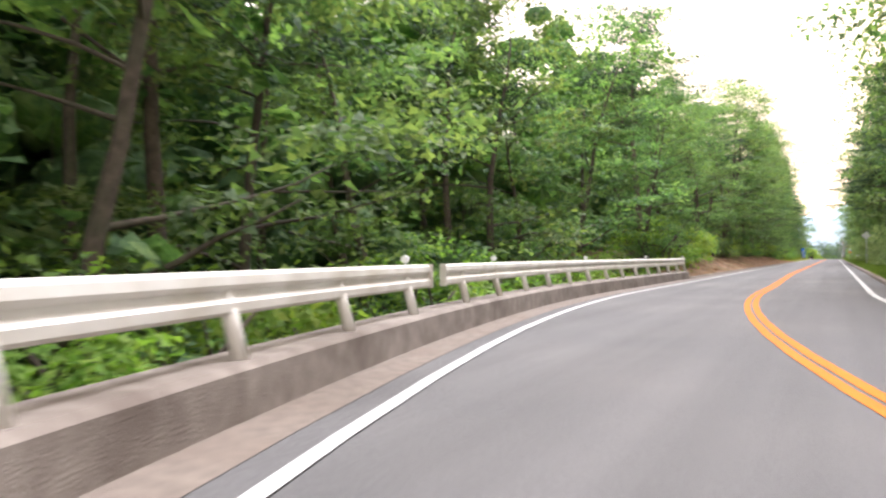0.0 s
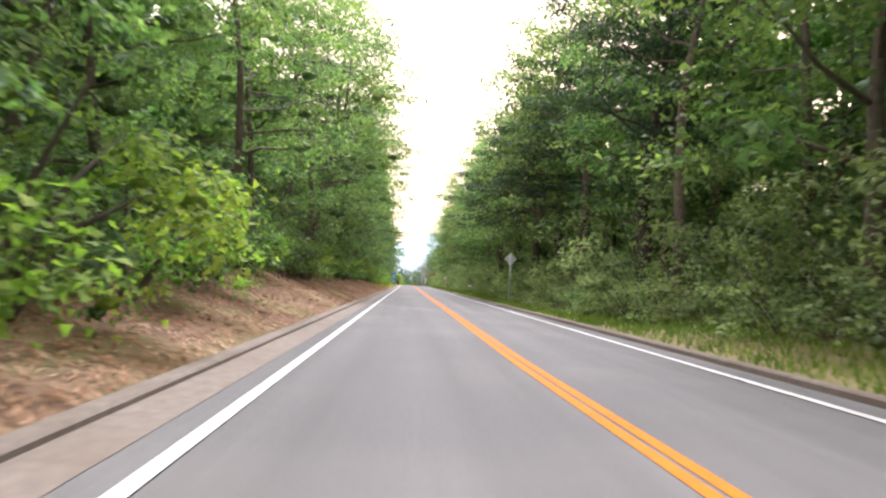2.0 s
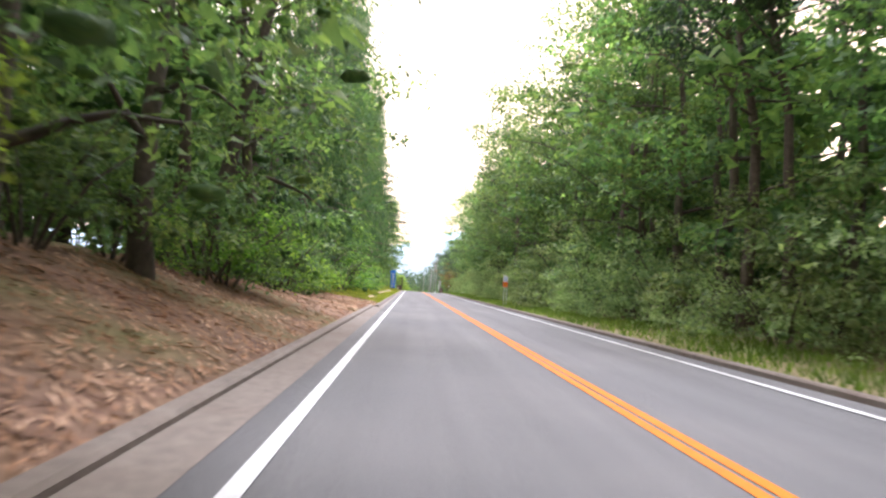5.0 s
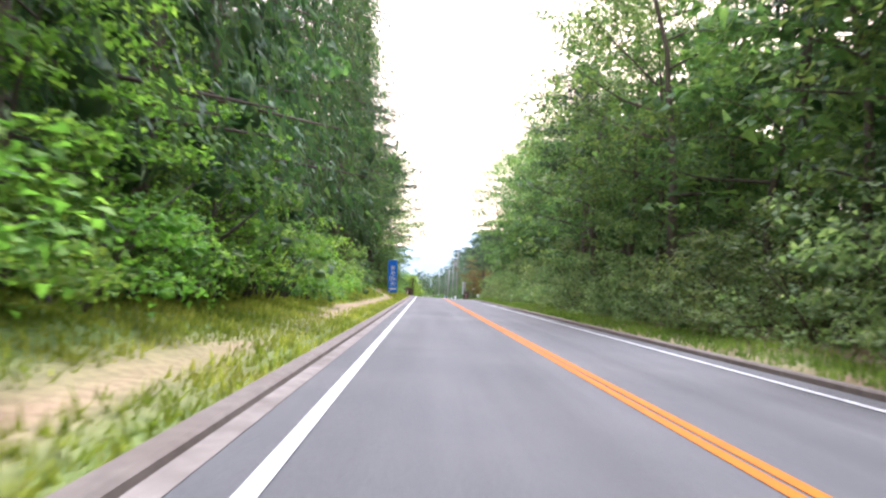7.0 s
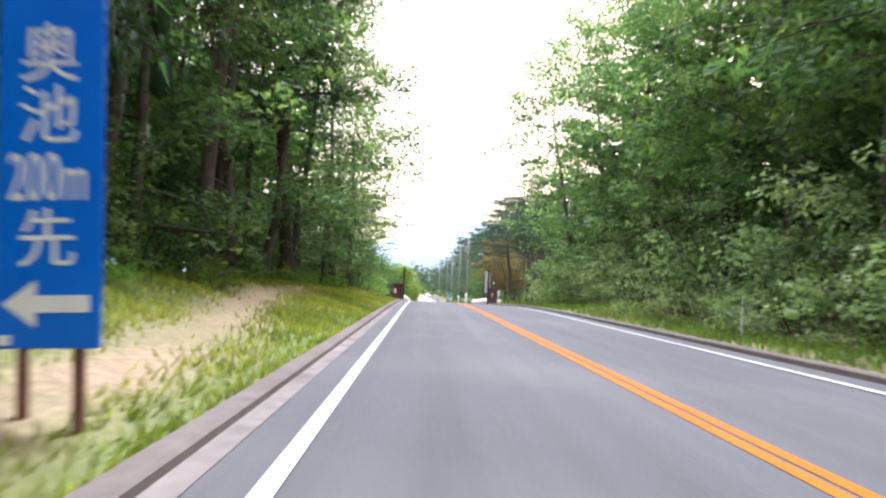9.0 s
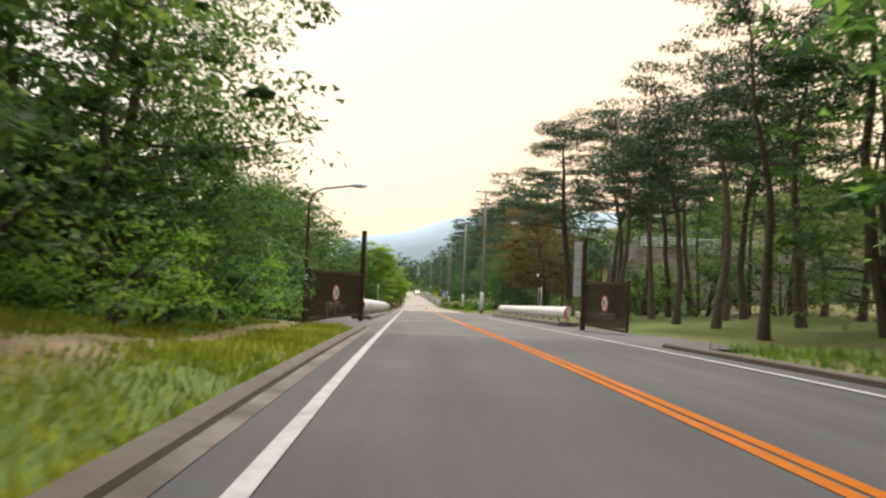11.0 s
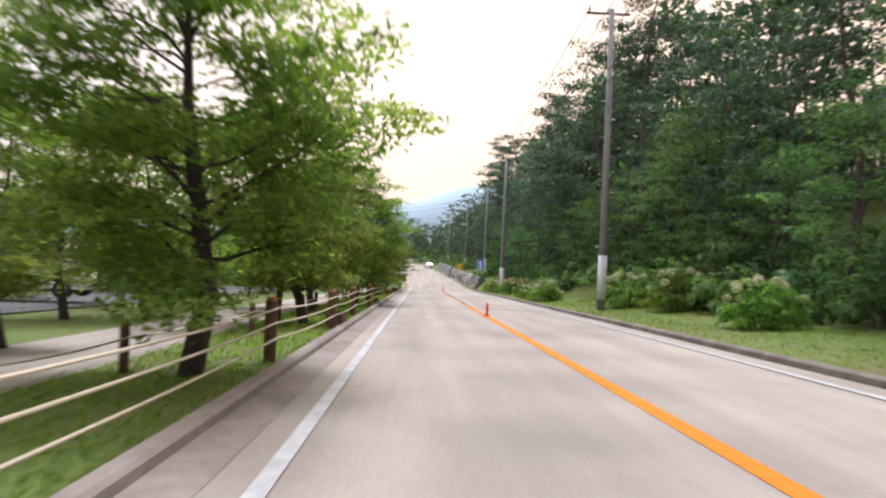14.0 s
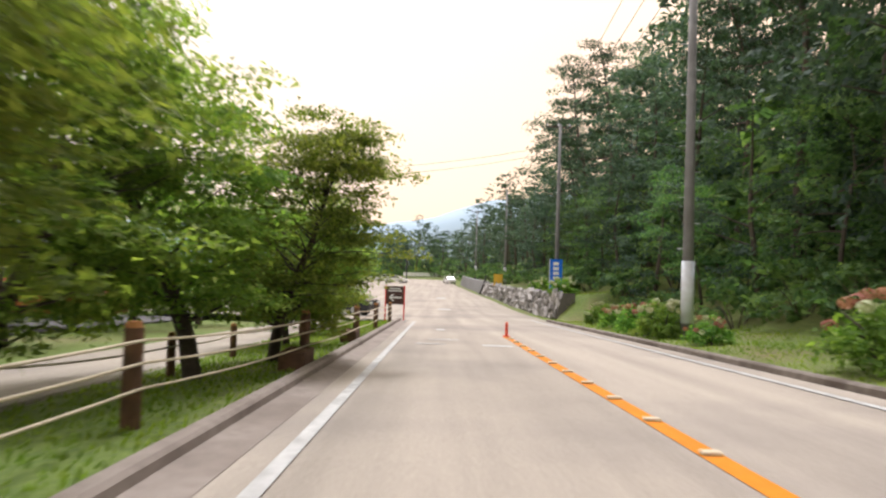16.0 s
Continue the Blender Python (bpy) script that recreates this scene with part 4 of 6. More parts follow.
for i in range(26):
    y, u = 305 + rng.random() * 34, 25 + rng.random() * 17
    woods(y, u, 0.34 + j(0.08), "broad_back" if i % 3 else "scrub_back", place=on(y, u, max(6.7, ground_h(y, u) - 0.1)) if y < 330 else None)
y = 322.0
while y < 436:
    plant("fresh" if rng.random() < 0.45 else "hill", y + j(1.2), 9.3 + j(0.8), "green maple overhanging a grass verge", size=0.75 + j(0.12))
    plant("hill" if rng.random() < 0.7 else "pine", y + 2.6 + j(1.0), 11.6 + j(0.9), "dark leafy tree on the wooded hillside", size=(0.95 + j(0.12)) * (1.15 if y > 347 else 1.0), tall=1.2 if y > 347 else 1.0)
    for u in (8.6, 11.0, 13.5):
        woods(y + j(2.5), u + j(0.8), 0.8 + j(0.2) + (u - 8.6) * 0.08, "scrub_back")
        woods(y + 2.5 + j(2), u + 0.5 + j(0.8), 0.9 + j(0.2), "scrub_back")
    for u in (15.5, 21):
        woods(y + j(1.5), u + j(1.2), (0.95 + j(0.15)) * (1.35 if y > 347 else 1.0), "pine_back" if rng.random() < 0.35 else "hill_back")
    y += 5.6

for y, u in ((256, -14), (262, -17), (268, -16), (274, -15), (280, -16.5), (287, -16), (294, -17), (301, -20), (309, -20), (318, -21), (327, -20), (336, -21), (345, -20), (354, -21), (363, -20), (372, -21), (381, -20), (392, -20), (404, -20), (416, -18)):
    woods(y, u, 0.75 + j(0.1))
    woods(y + 3, u - 4, 0.95 + j(0.1))
    woods(y + 1, u + 2.5, 1.3, "scrub_back")
for y, u in ((258, 16), (264, 19), (270, 17), (277, 20), (283, 22), (288, 19), (370, 29), (390, 30), (410, 28), (430, 28)):
    woods(y, u, 0.95 + j(0.1), "pine_back" if y < 290 else "hill_back")
y = 438.0
while y < 640:
    for u in (9.5, 13, 19) if y < 560 else ():
        woods(y + j(2), u + j(1), 0.9 + j(0.2), "pine_back" if rng.random() < 0.3 else "hill_back")
    if y < 560:
        woods(y + j(2), 7.8 + j(0.6), 1.2, "scrub_back")
    for u in (-18, -23) if y < 530 else ():
        woods(y + j(2), u + j(1), 0.75 + j(0.15))
        woods(y + j(2), u + 1.5 + j(0.6), 1.2, "scrub_back")
    y += 6.5
for i in range(26):
    woods(0, 0, 0.9 + j(0.2), "curtain", place=Vector((-78 + i * 5.6 + j(2), 606 + rng.random() * 8, zr(600) - 0.5)))
    woods(0, 0, 2.0 + j(0.5), "scrub_back", place=Vector((-78 + i * 5.6 + j(2), 590 + rng.random() * 6, zr(600) - 0.5)))
for i in range(26):
    woods(0, 0, 1.0 + j(0.25), place=Vector((-70 + i * 4.8 + j(2), 588 + rng.random() * 30, zr(600) - 0.3)))
for x, y in ((-13.2, 9.6), (-15.0, 10.6), (-16.4, 12.2)):
    woods(0, 0, 0.8, "curtain", place=Vector((x, y, -3.5)))
for i in range(22):
    woods(350 + 4 * i, 14.4, 2.2 + j(0.3), "scrub_back")
    woods(352 + 4 * i, 17.8, 3.4 + j(0.5), "scrub_back")

for i in range(11):
    woods(-4 + 4 * i, -20 + j(1.5), 1.4 + j(0.15), "curtain")
for i in range(64):
    x, y = -30 + rng.random() * 75, 530 + rng.random() * 60
    woods(0, 0, 0.85 + j(0.2), "hill_back" if i % 4 else "pine_back", place=Vector((x, y, zr(y) + ground_h(y, x - centre(530)[0]) - 0.1)))
    woods(0, 0, 1.9 + j(0.4), "scrub_back", place=Vector((x + j(4), y - 4, zr(y) + ground_h(y, x - centre(530)[0]) - 0.1)))
for i in range(34):
    y, u = 331 + rng.random() * 18, 21 + rng.random() * 24
    woods(y, u, 1.7 + j(0.5), "scrub_back")
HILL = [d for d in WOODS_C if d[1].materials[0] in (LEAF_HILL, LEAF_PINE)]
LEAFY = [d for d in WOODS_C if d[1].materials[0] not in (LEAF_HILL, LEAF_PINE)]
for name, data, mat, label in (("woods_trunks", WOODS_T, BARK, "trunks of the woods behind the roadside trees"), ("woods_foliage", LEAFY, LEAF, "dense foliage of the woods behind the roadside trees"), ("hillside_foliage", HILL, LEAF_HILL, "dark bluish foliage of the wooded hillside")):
    me = bpy.data.meshes.new(name)
    verts = np.concatenate([v for v, _ in data])
    me.vertices.add(len(verts))
    me.vertices.foreach_set("co", verts.astype(np.float32).ravel())
    loops, starts, base, at_loop = [], [], 0, 0
    for v, mesh in data:
        n = len(mesh.loops)
        idx = np.empty(n, np.int32)
        mesh.loops.foreach_get("vertex_index", idx)
        st = np.empty(len(mesh.polygons), np.int32)
        mesh.polygons.foreach_get("loop_start", st)
        loops.append(idx + base)
        starts.append(st + at_loop)
        base += len(v)
        at_loop += n
    loops, starts = np.concatenate(loops), np.concatenate(starts)
    me.loops.add(len(loops))
    me.loops.foreach_set("vertex_index", loops)
    me.polygons.add(len(starts))
    me.polygons.foreach_set("loop_start", starts)
    me.update()
    me.validate()
    me.materials.append(mat)
    tagged(new(name, me), label, "woods", kind="stuff")

# distant ridge
rv, rf = [], []
for i in range(81):
    x = -900 + 2100 * i / 80
    top = 55 + 60 / (1 + math.exp(-(x - 40) / 50)) + 10 * noise.noise((x * 0.012, 1.0, 0.0)) + 4 * noise.noise((x * 0.06, 2.0, 0.0))
    rv += [(x, 1200, -30), (x, 1230, top * 0.6), (x, 1320, top), (x, 1600, top * 0.5), (x, 1700, -30)]
for i in range(80):
    rf += [(i * 5 + q, (i + 1) * 5 + q, (i + 1) * 5 + q + 1, i * 5 + q + 1) for q in range(4)]
# distance haze is put into the base colour as a pale blue-grey
RIDGE = material("ridge_painted_haze", [(0.30, 0.40, 0.49), (0.35, 0.45, 0.53)], 1.0, 0.02, 8, 0.0)
tagged(link("backdrop_ridge", rv, rf, RIDGE, smooth=True), "wooded mountain ridge with blue-grey haze painted into its colour", "hill", kind="structure")


# ---- guard rail on the bend ----
def at(y, u, h=0.0, turn=0.0):
    """A pose on the road's line, y along it, u to its right, turned with it."""
    _, s = centre(y)
    return Matrix.Translation(on(y, u, h)) @ Matrix.Rotation(-math.atan(s) + turn, 4, "Z")


W_BEAM = [(0.0, -0.15), (0.05, -0.12), (0.055, -0.06), (0.01, -0.02), (0.01, 0.02), (0.055, 0.06), (0.05, 0.12), (0.0, 0.15), (-0.012, 0.15), (0.038, 0.115), (0.042, 0.065), (0.0, 0.025), (0.0, -0.025), (0.042, -0.065), (0.038, -0.115), (-0.012, -0.15)]


def guard_rail(y0, y1, u, h, posts, foot, lean, label, side=1, disc=3, wide=1.0):
    rail = empty("guard_rail", Matrix.Translation(on((y0 + y1) / 2, u, foot)), label, "guard rail")
    inv = rail.matrix_basis.inverted()
    v, f = capped(y0, y1, [(u + side * a * wide, h + b) for a, b in W_BEAM], 1.0)
    link("beam", [inv @ p for p in v], f, RAIL_WHITE, rail)
    for e in (y0, y1):
        bm = bmesh.new()
        box(bm, (0.10, 0.03, 0.31), inv @ on(e, u + side * 0.03, h), 0.008)
        part("end_plate", bm, RAIL_WHITE, rail)
    for i, yp in enumerate(posts):
        bm = bmesh.new()
        a, b = inv @ on(yp, u + side * lean, foot - 0.03), inv @ on(yp, u - side * 0.05, h + 0.08)
        rod(bm, a, b, 0.057, 0.057, 12)
        part("post", bm, RAIL_WHITE, rail, smooth=True)
        if disc and i % disc == 1:
            bm = bmesh.new()
            c = inv @ on(yp, u - side * 0.02, h + 0.22)
            rod(bm, c - Vector((0, 0.012, 0)), c + Vector((0, 0.012, 0)), 0.05, 0.05, 14)
            rod(bm, c, c - Vector((0, 0, 0.12)), 0.008, 0.008, 6)
            part("reflector", bm, SIGN_WHITE, rail, "round white reflector on a thin stalk")
    return rail


guard_rail(9.3, 34.0, -3.98, 0.80, [10.2 + 1.83 * i for i in range(14)], 0.36, 0.10, "white-painted steel guard rail on a concrete parapet", disc=4)
guard_rail(-9.0, 8.75, -3.98, 0.80, [-8.2 + 1.8 * i for i in range(10)], 0.36, 0.10, "white-painted steel guard rail on a concrete parapet", disc=4)
guard_rail(291.6, 302.3, -4.15, 0.46, [292.0, 295.6, 299.2, 302.4], -0.3, 0.02, "short white steel guard rail on grass", disc=0)
guard_rail(264.5, 272.0, -5.6, 0.55, [265.0, 268.0, 271.0], -0.05, 0.0, "white steel guard rail behind the gate", disc=0)
guard_rail(264.0, 270.5, 5.9, 0.55, [264.4, 267.2, 270.0], -0.05, 0.0, "white steel guard rail behind the gate", side=-1, disc=0)
far = empty("guard_rail", Matrix.Translation((-4.6, 524, zr(520) + 0.3)), "white guard rail across the far bend", "guard rail")
bv, bf = [], []
for i in range(13):
    a0 = -0.55 + i * 0.1
    p0, out = Vector((14 * math.sin(a0) * 0.9 + 1, -14 + 14 * math.cos(a0), 0)), Vector((math.sin(a0), math.cos(a0), 0)) * 0.03
    bv += [p0 - out + Vector((0, 0, 0.33)), p0 - out + Vector((0, 0, 1.17)), p0 + out + Vector((0, 0, 1.17)), p0 + out + Vector((0, 0, 0.33))]
for i in range(12):
    bf += [(i * 4 + q, i * 4 + (q + 1) % 4, i * 4 + 4 + (q + 1) % 4, i * 4 + 4 + q) for q in range(4)]
bf += [(3, 2, 1, 0), (48, 49, 50, 51)]
link("beam", bv, bf, PIPE_WHITE, far)
for i in range(7):
    a0 = -0.5 + i * 0.18
    bm = bmesh.new()
    rod(bm, (14 * math.sin(a0) * 0.9 - 1, -13.9 + 14 * math.cos(a0), -0.6), (14 * math.sin(a0) * 0.9 - 1, -13.9 + 14 * math.cos(a0), 0.6), 0.07)
    part("post", bm, RAIL_WHITE, far)


# ---- bridge barriers ----
def skew(v, y0, y1, du, dh):
    """Shift a long thing sideways and down towards its far end."""
    return [p + Vector((du, 0, dh)) * ((p.y - y0) / (y1 - y0)) for p in v]


def bridge_barrier(y0, y1, u, side, label, du=0.0, dh=0.0):
    """A large rounded white beam on short posts, with a red edge at its near end."""
    e = empty("bridge_barrier", Matrix.Translation(on((y0 + y1) / 2, u, 0.2)), label, "bridge barrier")
    inv = e.matrix_basis.inverted()
    prof = []
    for i in range(25):
        a = radians(-80 + 160 * i / 24)
        prof.append((u + side * 0.30 * math.cos(a), 0.62 + 0.29 * math.sin(a)))
    prof += [(u - side * 0.02, 0.90), (u - side * 0.02, 0.34)]
    v, f = capped(y0, y1, prof, 2.0)
    beam = link("beam", [inv @ p for p in skew(v, y0, y1, du, dh)], f, PIPE_WHITE, e, smooth=True)
    for flat in (-1, -2):
        beam.data.polygons[flat].use_smooth = False
    edge = [(u + side * (0.30 * math.cos(radians(-80 + 160 * i / 24)) + 0.006), 0.62 + 0.295 * math.sin(radians(-80 + 160 * i / 24))) for i in range(25)]
    inner = [(u + side * 0.24 * math.cos(radians(-80 + 160 * i / 24)), 0.62 + 0.25 * math.sin(radians(-80 + 160 * i / 24))) for i in range(24, -1, -1)]
    v, f = capped(y0 - 0.05, y0 + 0.04, edge + inner, 0.1)
    link("end_edge", [inv @ p for p in v], f, SIGN_RED, e, "red reflective end edge")
    n = int((y1 - y0) / 2.05)
    for i in range(n + 1):
        p = inv @ skew([on(y0 + 0.35 + (y1 - y0 - 0.7) * i / n, u + side * 0.05, 0.17)], y0, y1, du, dh)[0]
        bm = bmesh.new()
        rod(bm, p, p + Vector((0, 0, 0.24)), 0.085, 0.085, 14)
        part("post", bm, PIPE_WHITE, e, smooth=True)
    for yj in np.arange(y0 + 5, y1 - 2, 5.0):
        pr = [(a + side * 0.004, b) for a, b in prof[:25]]
        v, f = strip(yj, yj + 0.03, pr, 0.03)
        link("joint", [inv @ p for p in skew(v, y0, y1, du, dh)], f, RAIL_WHITE, e)
    return e


bridge_barrier(267.3, 290.8, -4.55, 1, "large rounded white bridge barrier stained with moss", 0.32, -0.13)
bridge_barrier(268.6, 293.4, 5.15, -1, "large rounded white bridge barrier on a kerb")
for yb, ub in ((266.9, -4.35), (268.2, 4.95)):
    bm = bmesh.new()
    box(bm, (0.42, 0.42, 0.26), (0, 0, 0.06), 0.02)
    b = part("concrete_block", bm, CONCRETE)
    b.matrix_basis = at(yb, ub)
    tagged(b, "weathered concrete block at the barrier's end", "block")


# ---- gates ----
def disc_sign(parent, p, turn, r=0.30):
    m = Matrix.Translation(p) @ turn
    for name, rad, y, mat in (("disc", r, 0.0, SIGN_RED), ("face", r * 0.78, -0.012, SIGN_WHITE)):
        bm = bmesh.new()
        rod(bm, (0, y + 0.006, 0), (0, y - 0.006, 0), rad, rad, 32)
        bm.transform(m)
        d = part(name, bm, mat, parent, "round red-rimmed no-passage sign" if name == "disc" else "")
    for s in (1, -1):
        bm = bmesh.new()
        box(bm, (r * 1.45, 0.008, 0.035), (0, -0.024, 0), 0.0, Matrix.Rotation(s * radians(45), 4, "Y"))
        bm.transform(m)
        part("cross_bar", bm, BLACK, parent)


BLACK = material("black_paint", [(0.015, 0.015, 0.018), (0.03, 0.03, 0.03)], 0.5, 5, 3, 0.0)


def gate(y0, u0, y1, u1, sign_at, label):
    """A swung-open barred gate on a tall post."""
    a, b = on(y0, u0, 0.0), on(y1, u1, 0.0)
    way = Vector((b.x - a.x, b.y - a.y, 0))
    turn = Matrix.Rotation(math.atan2(way.y, way.x), 4, "Z")
    e = empty("gate", Matrix.Translation(a) @ turn, label, "gate")
    L = way.length
    bm = bmesh.new()
    box(bm, (0.16, 0.16, 3.75), (0, 0, 1.70), 0.01)
    part("gate_post", bm, BROWN_STEEL, e)
    slope = (b.z - a.z) / L * 0.6
    for z in (0.22, 1.80):
        bm = bmesh.new()
        box(bm, (L, 0.06, 0.08), (L / 2, 0, z + slope * L / 2), 0.006)
        part("rail", bm, BROWN_STEEL, e)
    for x in (0.14, L):
        bm = bmesh.new()
        box(bm, (0.07, 0.07, 1.66), (x, 0, 1.01 + slope * x), 0.006)
        part("stile", bm, BROWN_STEEL, e)
    n = int(L / 0.14)
    for i in range(1, n):
        bm = bmesh.new()
        box(bm, (0.036, 0.036, 1.52), (0.14 + (L - 0.14) * i / n, 0, 1.01 + slope * L * i / n))
        part("bar", bm, BROWN_STEEL, e)
    side = -1 if (turn.to_3x3() @ Vector((0, -1, 0))).y < 0 else 1
    rot = Matrix.Rotation(0 if side == -1 else math.pi, 4, "Z")
    disc_sign(e, Vector((L * sign_at, side * 0.045, 1.12)), rot)
    return e


gate(264.2, -4.2, 259.5, -5.65, 0.55, "open brown steel barred gate with a round sign")
gate(263.1, 4.40, 259.0, 4.9, 0.55, "open brown steel barred gate with a round sign")
board = empty("signboard", at(263.5, 4.35, 1.3), "back of a tall pale grey signboard", "signboard")
for i in range(3):
    bm = bmesh.new()
    box(bm, (0.52, 0.03, 0.70), (0, 0, 0.36 + i * 0.72), 0.01)
    part("panel", bm, SLEEVE, board)
    bm = bmesh.new()
    box(bm, (0.56, 0.03, 0.04), (0, -0.035, 0.36 + i * 0.72), 0.0)
    part("bracket", bm, GREY_STEEL, board)

# ---- signs ----
def text_part(body, size, m, mat, parent, name="letters"):
    cu = bpy.data.curves.new("words", "FONT")
    cu.body, cu.size, cu.align_x, cu.align_y, cu.extrude = body, size, "CENTER", "CENTER", 0.004
    ob = bpy.data.objects.new("words", cu)
    me = bpy.data.meshes.new_from_object(ob)
    bpy.data.objects.remove(ob)
    me.transform(m)
    me.materials.clear()
    me.materials.append(mat)
    o = new(name, me)
    o.parent = parent
    return o


blue = empty("blue_sign", at(194.2, -4.45, 0.0, radians(-4)) @ Matrix.Rotation(radians(-3.2), 4, "Y"), "tall blue place sign with white lettering on two posts", "sign")
for x in (-0.17, 0.17):
    bm = bmesh.new()
    box(bm, (0.06, 0.05, 2.4), (x, 0.045, 1.15), 0.006)
    part("post", bm, WOOD_SAWN, blue)
bm = bmesh.new()
box(bm, (0.64, 0.03, 2.28), (0, 0, 1.66), 0.006)
part("board", bm, SIGN_BLUE, blue)
face = Matrix.Rotation(radians(90), 4, "X")
for word, z, sz in (("\u5965", 2.24, 0.37), ("\u6c60", 1.87, 0.37), ("200m", 1.51, 0.29), ("\u5148", 1.14, 0.37)):
    squeeze = Matrix.Diagonal((0.74 if word == "200m" else 1.0, 1, 1.4 if word == "200m" else 1, 1))
    text_part(word, sz, Matrix.Translation((0, -0.02, z)) @ squeeze @ face, SIGN_WHITE, blue)
bm = bmesh.new()
box(bm, (0.32, 0.008, 0.10), (0.10, -0.02, 0.78))
vs = [bm.verts.new(p) for p in ((-0.06, -0.022, 0.92), (-0.26, -0.022, 0.78), (-0.06, -0.022, 0.64))]
bm.faces.new(vs)
part("arrow", bm, SIGN_WHITE, blue, "white arrow")
bm = bmesh.new()
box(bm, (0.08, 0.006, 0.06), (-0.25, -0.02, 0.57))
part("label_plate", bm, SIGN_WHITE, blue)

diamond = empty("road_sign", at(78.8, 4.75), "back of a diamond road sign on a grey pole", "sign")
bm = bmesh.new()
rod(bm, (0, 0, -0.1), (0, 0, 3.25), 0.038, 0.038, 14)
part("pole", bm, GREY_STEEL, diamond, smooth=True)
bm = bmesh.new()
box(bm, (0.56, 0.012, 0.56), (0, 0.05, 2.86), 0.0, Matrix.Rotation(radians(45), 4, "Y"))
part("board", bm, GREY_STEEL, diamond, "bare grey metal board")
for z in (2.75, 2.97):
    bm = bmesh.new()
    box(bm, (0.30, 0.02, 0.03), (0, 0.03, z))
    part("bracket", bm, GREY_STEEL, diamond)

small = empty("marker_sign", at(107.0, 4.7), "small white marker board on a short post", "sign")
bm = bmesh.new()
rod(bm, (0, 0, -0.1), (0, 0, 0.95), 0.03, 0.03, 10)
part("post", bm, WOOD_POST, small)
bm = bmesh.new()
box(bm, (0.30, 0.02, 0.20), (0, -0.04, 0.98), 0.004)
part("board", bm, SIGN_WHITE, small)
bm = bmesh.new()
box(bm, (0.20, 0.004, 0.04), (0, -0.053, 0.98))
part("mark", bm, BLACK, small)

note = empty("notice_board", at(151.6, 4.62, 0.05, radians(-6)) @ Matrix.Scale(0.87, 4), "white and orange notice board on two pale posts", "sign")
for x in (-0.10, 0.12):
    bm = bmesh.new()
    rod(bm, (x, 0.04, -0.1), (x, 0.04, 2.45), 0.025, 0.025, 10)
    part("post", bm, SLEEVE, note)
for nm, z, h, mat in (("upper_panel", 2.22, 0.50, SIGN_WHITE), ("lower_panel", 1.76, 0.42, ORANGE_RED)):
    bm = bmesh.new()
    box(bm, (0.38, 0.02, h), (-0.04, 0, z), 0.004)
    part(nm, bm, mat, note)
for z in (2.36, 2.27, 2.18, 2.09):
    bm = bmesh.new()
    box(bm, (0.28, 0.004, 0.035), (-0.04, -0.013, z))
    part("text_bar", bm, SIGN_BLUE, note)
bm = bmesh.new()
box(bm, (0.26, 0.004, 0.26), (-0.04, -0.013, 1.76))
part("emblem", bm, LINE_YELLOW, note)
bm = bmesh.new()
box(bm, (0.60, 0.10, 0.03), (0.06, 0.02, 2.50), 0.004)
part("cap", bm, GREY_STEEL, note)

for y, u, h in ((207.5, 5.6, 0.95),):
    bm = bmesh.new()
    rod(bm, (0, 0, -0.15), (0, 0, h), 0.025, 0.022, 8)
    o = part("marker_stake", bm, SIGN_WHITE)
    o.matrix_basis = at(y, u, ground_h(y, u))
    tagged(o, "thin white marker stake in the grass", "stake")

# ---- utility poles, lamps and wires ----
CABLE = material("cable", [(0.02, 0.02, 0.022), (0.035, 0.035, 0.036)], 0.6, 5, 3, 0.0)


